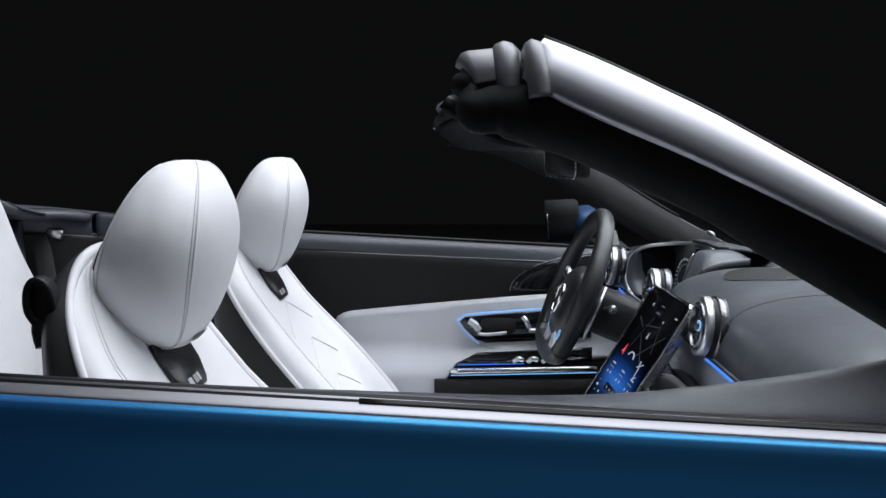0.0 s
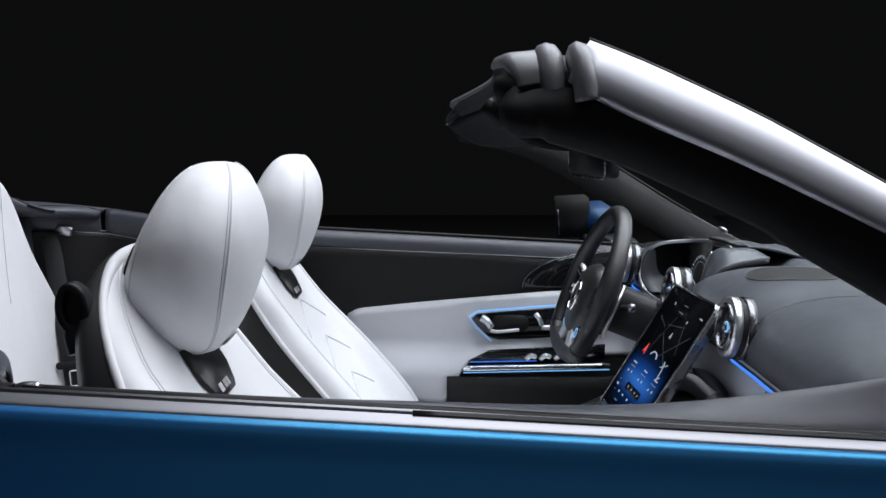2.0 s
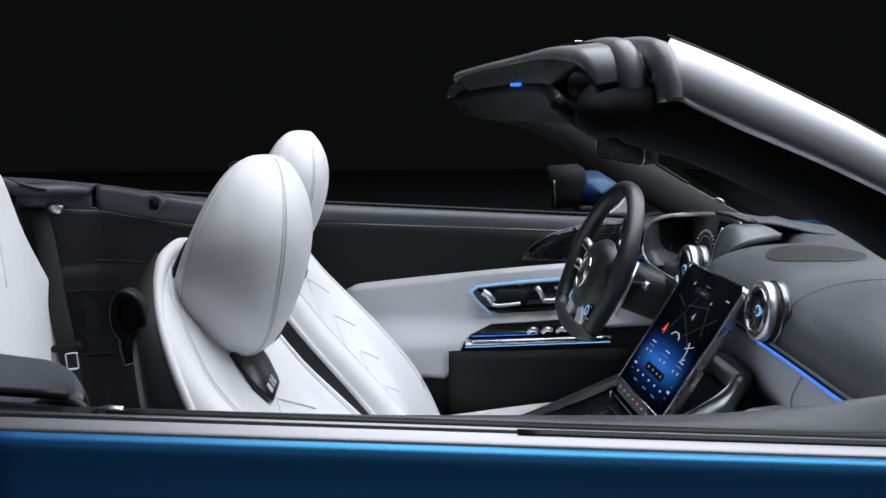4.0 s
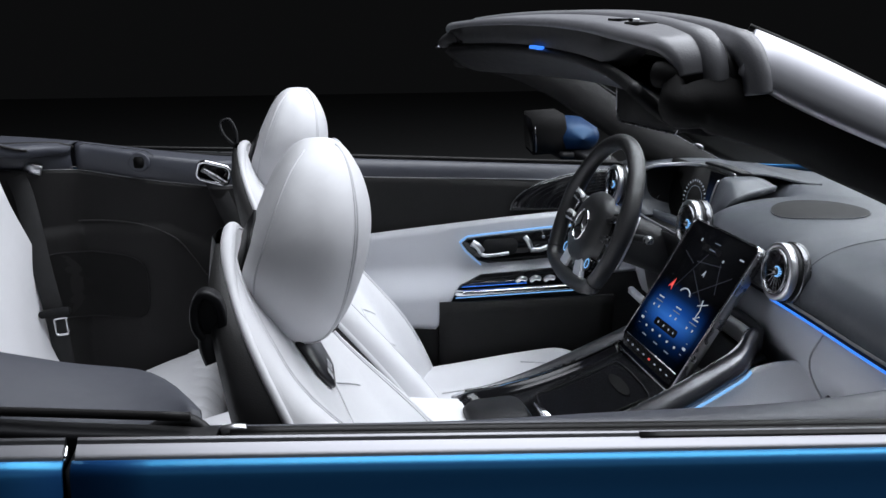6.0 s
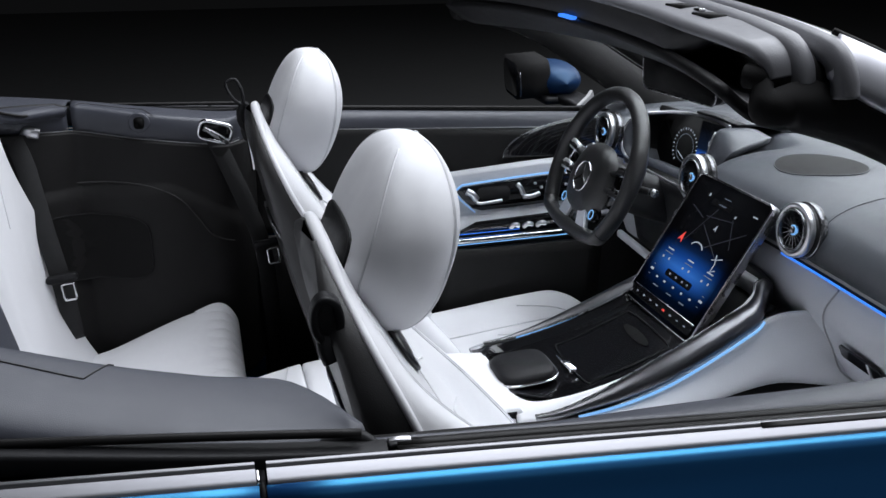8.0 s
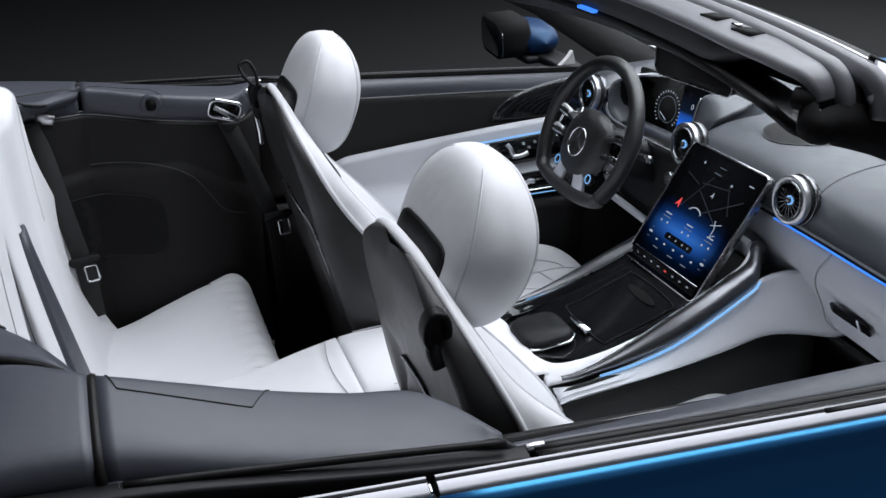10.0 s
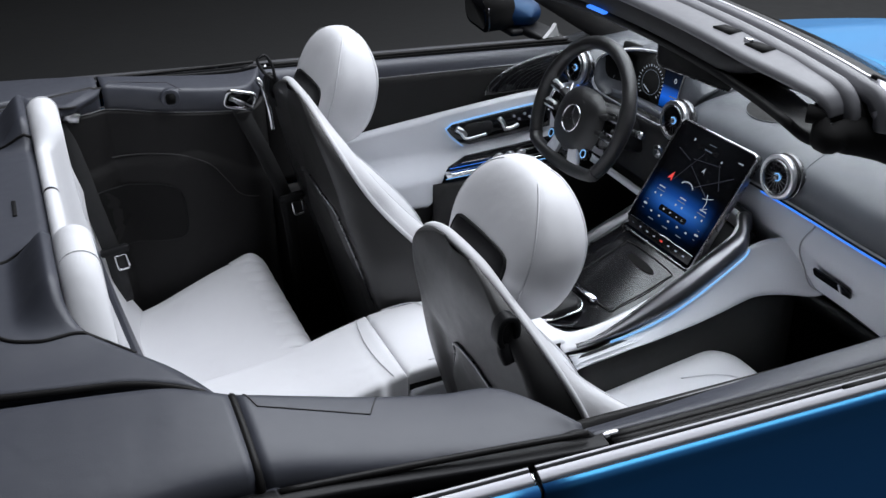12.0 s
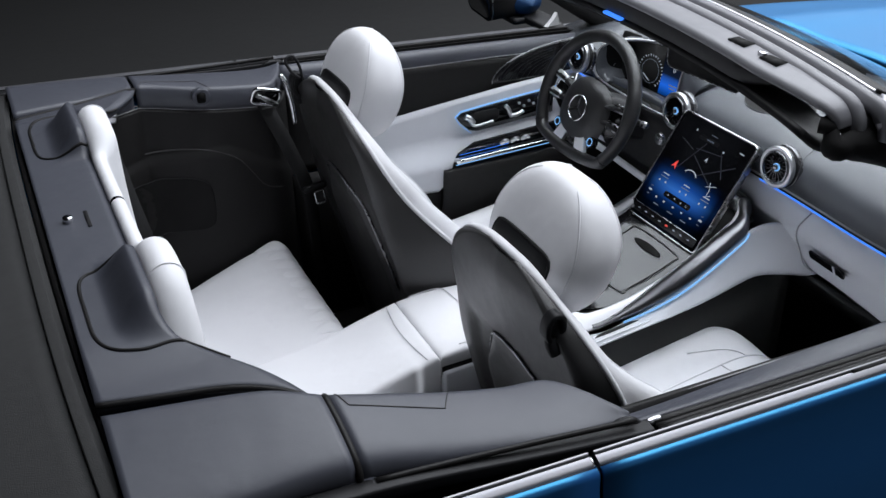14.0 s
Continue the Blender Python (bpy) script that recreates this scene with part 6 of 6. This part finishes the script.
# ---- rear seats ----
def rear_seat(s):
    r = thing("rear_seat", (-0.7, s * 0.3, 0.22), "white leather rear seat with a quilted cushion", "rear seat", "rear seats")
    y0, y1 = (0.075, 0.555)
    ya, yb = (y0, y1) if s > 0 else (-y1, -y0)

    def top(x):
        return tab(x, [(-0.88, 0.485), (-0.77, 0.51), (-0.68, 0.545), (-0.60, 0.575), (-0.53, 0.588), (-0.50, 0.570)])
    part("cushion", puff(-0.88, -0.50, ya, yb, 0.36, top, 0.025, crown=0.010), WHITE, r, "white leather cushion")
    for k in range(10):
        yy = ya + (yb - ya) * (k + 0.5) / 10
        part("flute", sweep(curve_pts([(-0.585, yy, top(-0.585) - 0.002), (-0.545, yy, top(-0.545) + 0.001), (-0.520, yy, top(-0.52) - 0.003), (-0.504, yy, 0.560), (-0.4990, yy, 0.535), (-0.4985, yy, 0.47)], 20), circle(0.0245, 10, 0.0065), up=(0.7, 0, 0.7), scale=lambda t: 0.55 + 0.45 * smooth(0.0, 0.35, t)), WHITE, r)

    def back_top(y):
        return tab(y, [(0.0, 1.080), (0.17, 1.084), (0.200, 1.104), (0.225, 1.119), (0.29, 1.124), (0.325, 1.116), (0.36, 1.085), (0.40, 1.03), (0.45, 0.95), (0.50, 0.87), (0.55, 0.78)])

    ys = [0.004 + 0.546 * i / 50 for i in range(51)]

    def back(u, v):
        """Round the section: up the front, over the top, down the rear."""
        y = ys[int(round(u * 50))]
        zt = back_top(y)
        xr = -0.945 + 0.04 * smooth(0.40, 0.60, y)
        th = 0.024 + 0.028 * smooth(0.16, 0.21, y)
        xt = xr + th * 0.5
        if v < 0.7:
            k = v / 0.7
            return Vector((xt + th * 0.5 + 0.085 * (1 - k) ** 2.2, s * y, 0.46 + (zt - th * 0.5 - 0.46) * k))
        a = (v - 0.7) / 0.3 * math.pi
        return Vector((xt + th * 0.5 * math.cos(a), s * y, zt - th * 0.5 + th * 0.5 * math.sin(a)))
    part("backrest", grid(back, 51, 41), WHITE, r, "white leather backrest with raised head pad")
    part("head_seam", sweep([back(0.56, 0.45 + 0.55 * i / 20) + Vector((0.0006, 0, 0.0006)) for i in range(21)], circle(0.0011, 5), up=(0, 1, 0)), WHITE, r)
    # wing that fills the corner towards the side trim
    return r


for s in (-1, 1):
    rear_seat(s)

tunnel = thing("rear_tunnel_pad", (-0.6, 0, 0.3), "white leather pad over the tunnel between the rear seats", "tunnel pad")
part("pad", puff(-0.86, -0.4005, -0.127, 0.095, 0.36, lambda x: tab(x, [(-0.86, 0.58), (-0.6, 0.602), (-0.47, 0.634), (-0.40, 0.650)]), 0.012, crown=0.004), WHITE, tunnel, "white leather pad")
part("edge_seam", sweep([(-0.425 - 0.012 * math.sin(math.pi * i / 16), -0.118 + 0.205 * i / 16, tab(-0.43, [(-0.47, 0.634), (-0.40, 0.650)]) + 0.0016 + 0.0012 * math.sin(math.pi * i / 16)) for i in range(17)], circle(0.0012, 5)), SEAM, tunnel)
cpad = thing("centre_back_pad", (-0.9, 0, 0.5), "dark grey padded strip between the rear backrests", "back pad")
part("pad", thicken(grid(lambda u, v: Vector((-0.896 + 0.004 * math.cos(3.14 * (v - 0.5)) + 0.082 * (1 - u) ** 1.1, 0.070 * (2 * v - 1) * (1 - 0.75 * u ** 3), 0.52 + 0.46 * u)), 16, 8), 0.006), DECK, cpad)
bulk = thing("rear_bulkhead", (-0.93, 0, 0.4), "dark grey carpeted panel between the rear backrests", "bulkhead panel")
part("panel", thicken(grid(lambda u, v: Vector((-0.90 - 0.05 * u, 0.60 * (2 * v - 1), 0.36 + 0.66 * u)), 10, 12), 0.02), DECK, bulk)
cabin = thing("cabin_floor", (0, 0, 0.22), "black carpeted cabin floor", "carpet")
part("carpet", box(-0.95, 0.98, -0.66, 0.66, 0.22, 0.245, 0.008), CARPET, cabin)


# ---- belts ----
def belt_set(name, pts, tongue, parent_label):
    b = thing(name, pts[-1], parent_label, "seat belt", "seat belts")
    P = curve_pts(pts, 30)
    part("webbing", sweep(P, rrect(0.038, 0.0022, 0.001, 1), up=(0.3, -1, 0.1)), WEB, b)
    t = Vector(tongue)
    m = frame_of(t, (1, 0, 0.12), (0.1, 0.1, 1))
    part("tongue_body", slab(rrect(0.062, 0.016, 0.007, 3), m @ Matrix.Translation((0, 0.012, -0.006)), 0.012, 0.002), BLACK, b)
    part("tongue_blade", sweep([m @ Vector((a + 0.008, c - 0.018, 0)) for a, c in rrect(0.024, 0.034, 0.004, 2)], circle(0.0028, 6), closed=True), CHROME, b, "chrome belt tongue")
    return b


belt_set("rear_belt", [(-0.90, 0.535, 0.985), (-0.880, 0.52, 0.93), (-0.858, 0.500, 0.80), (-0.838, 0.490, 0.68), (-0.83, 0.50, 0.56)], (-0.834, 0.473, 0.695), "black rear seat belt hanging beside the white backrest")
belt_set("front_belt", [(-0.515, 0.578, 0.96), (-0.50, 0.585, 0.92), (-0.455, 0.575, 0.80), (-0.425, 0.555, 0.68), (-0.41, 0.56, 0.40)], (-0.418, 0.530, 0.715), "black front seat belt hanging down the lock pillar")

# ---- roof frame fittings ----
for s in (-1, 1):
    v = thing("sun_visor", (0.14, s * 0.30, 1.21), "black sun visor folded under the header", "sun visor", "sun visors")
    vm = frame_of((0.135, s * 0.28, 1.228), (0, 1, 0), (0.86, 0, -0.32))
    part("visor_pad", slab(rrect(0.32, 0.14, 0.03, 5), vm, 0.016, 0.006), BLACK, v)
ov = thing("overhead_console", (0.10, 0.05, 1.23), "black overhead light console with a blue glow", "overhead console")
part("console_body", slab(rrect(0.20, 0.10, 0.04, 5), frame_of((0.105, 0.03, 1.226), (0, 1, 0), (0.9, 0, -0.25)), -0.02, 0.0), GLOSS, ov)
part("console_rim", tube([(0.060, 0.085, 1.240), (0.088, 0.080, 1.230), (0.108, 0.064, 1.218), (0.130, 0.032, 1.205), (0.148, -0.020, 1.199), (0.156, -0.095, 1.204)], 0.0026, 6, 40), CHROME, ov, "bright console edge")
part("reading_light", box(0.034, 0.05, -0.030, 0.026, 1.2440, 1.2490, 0.001), LED, ov, "blue reading light")
rv = thing("rear_view_mirror", (0.18, -0.12, 1.17), "frameless black rear-view mirror", "car mirror")
rm = frame_of((0.175, -0.125, 1.176), (0.12, -1, 0), (-0.05, 0, 1))
part("mirror_body", slab(rrect(0.190, 0.084, 0.014, 5), rm, -0.02, 0.0), BLACK, rv)
# Flat black stands for what the glass would mirror; nothing reflects here.
part("mirror_glass", slab(rrect(0.182, 0.076, 0.012, 5), rm @ Matrix.Translation((0, 0, 0.0005)), 0.001), WELL, rv)
part("mirror_stem", tube([(0.19, -0.10, 1.19), (0.195, -0.09, 1.205), (0.19, -0.08, 1.225)], 0.009, 8, 10), BLACK, rv)
part("mirror_rim", sweep([rm @ Vector((a, b, 0.001)) for a, b in rrect(0.191, 0.085, 0.014, 5)], circle(0.0011, 6), closed=True), DSATIN, rv)
tw = frame_of((0.655, 0.748, 0.975), (0.5, -0.85, 0), (-0.25, -0.15, 1))
part("tweeter_cap", slab(circle(0.016, 24, 0.011), tw, 0.006, 0.002), SATIN, car, "small silver tweeter at the pillar foot")
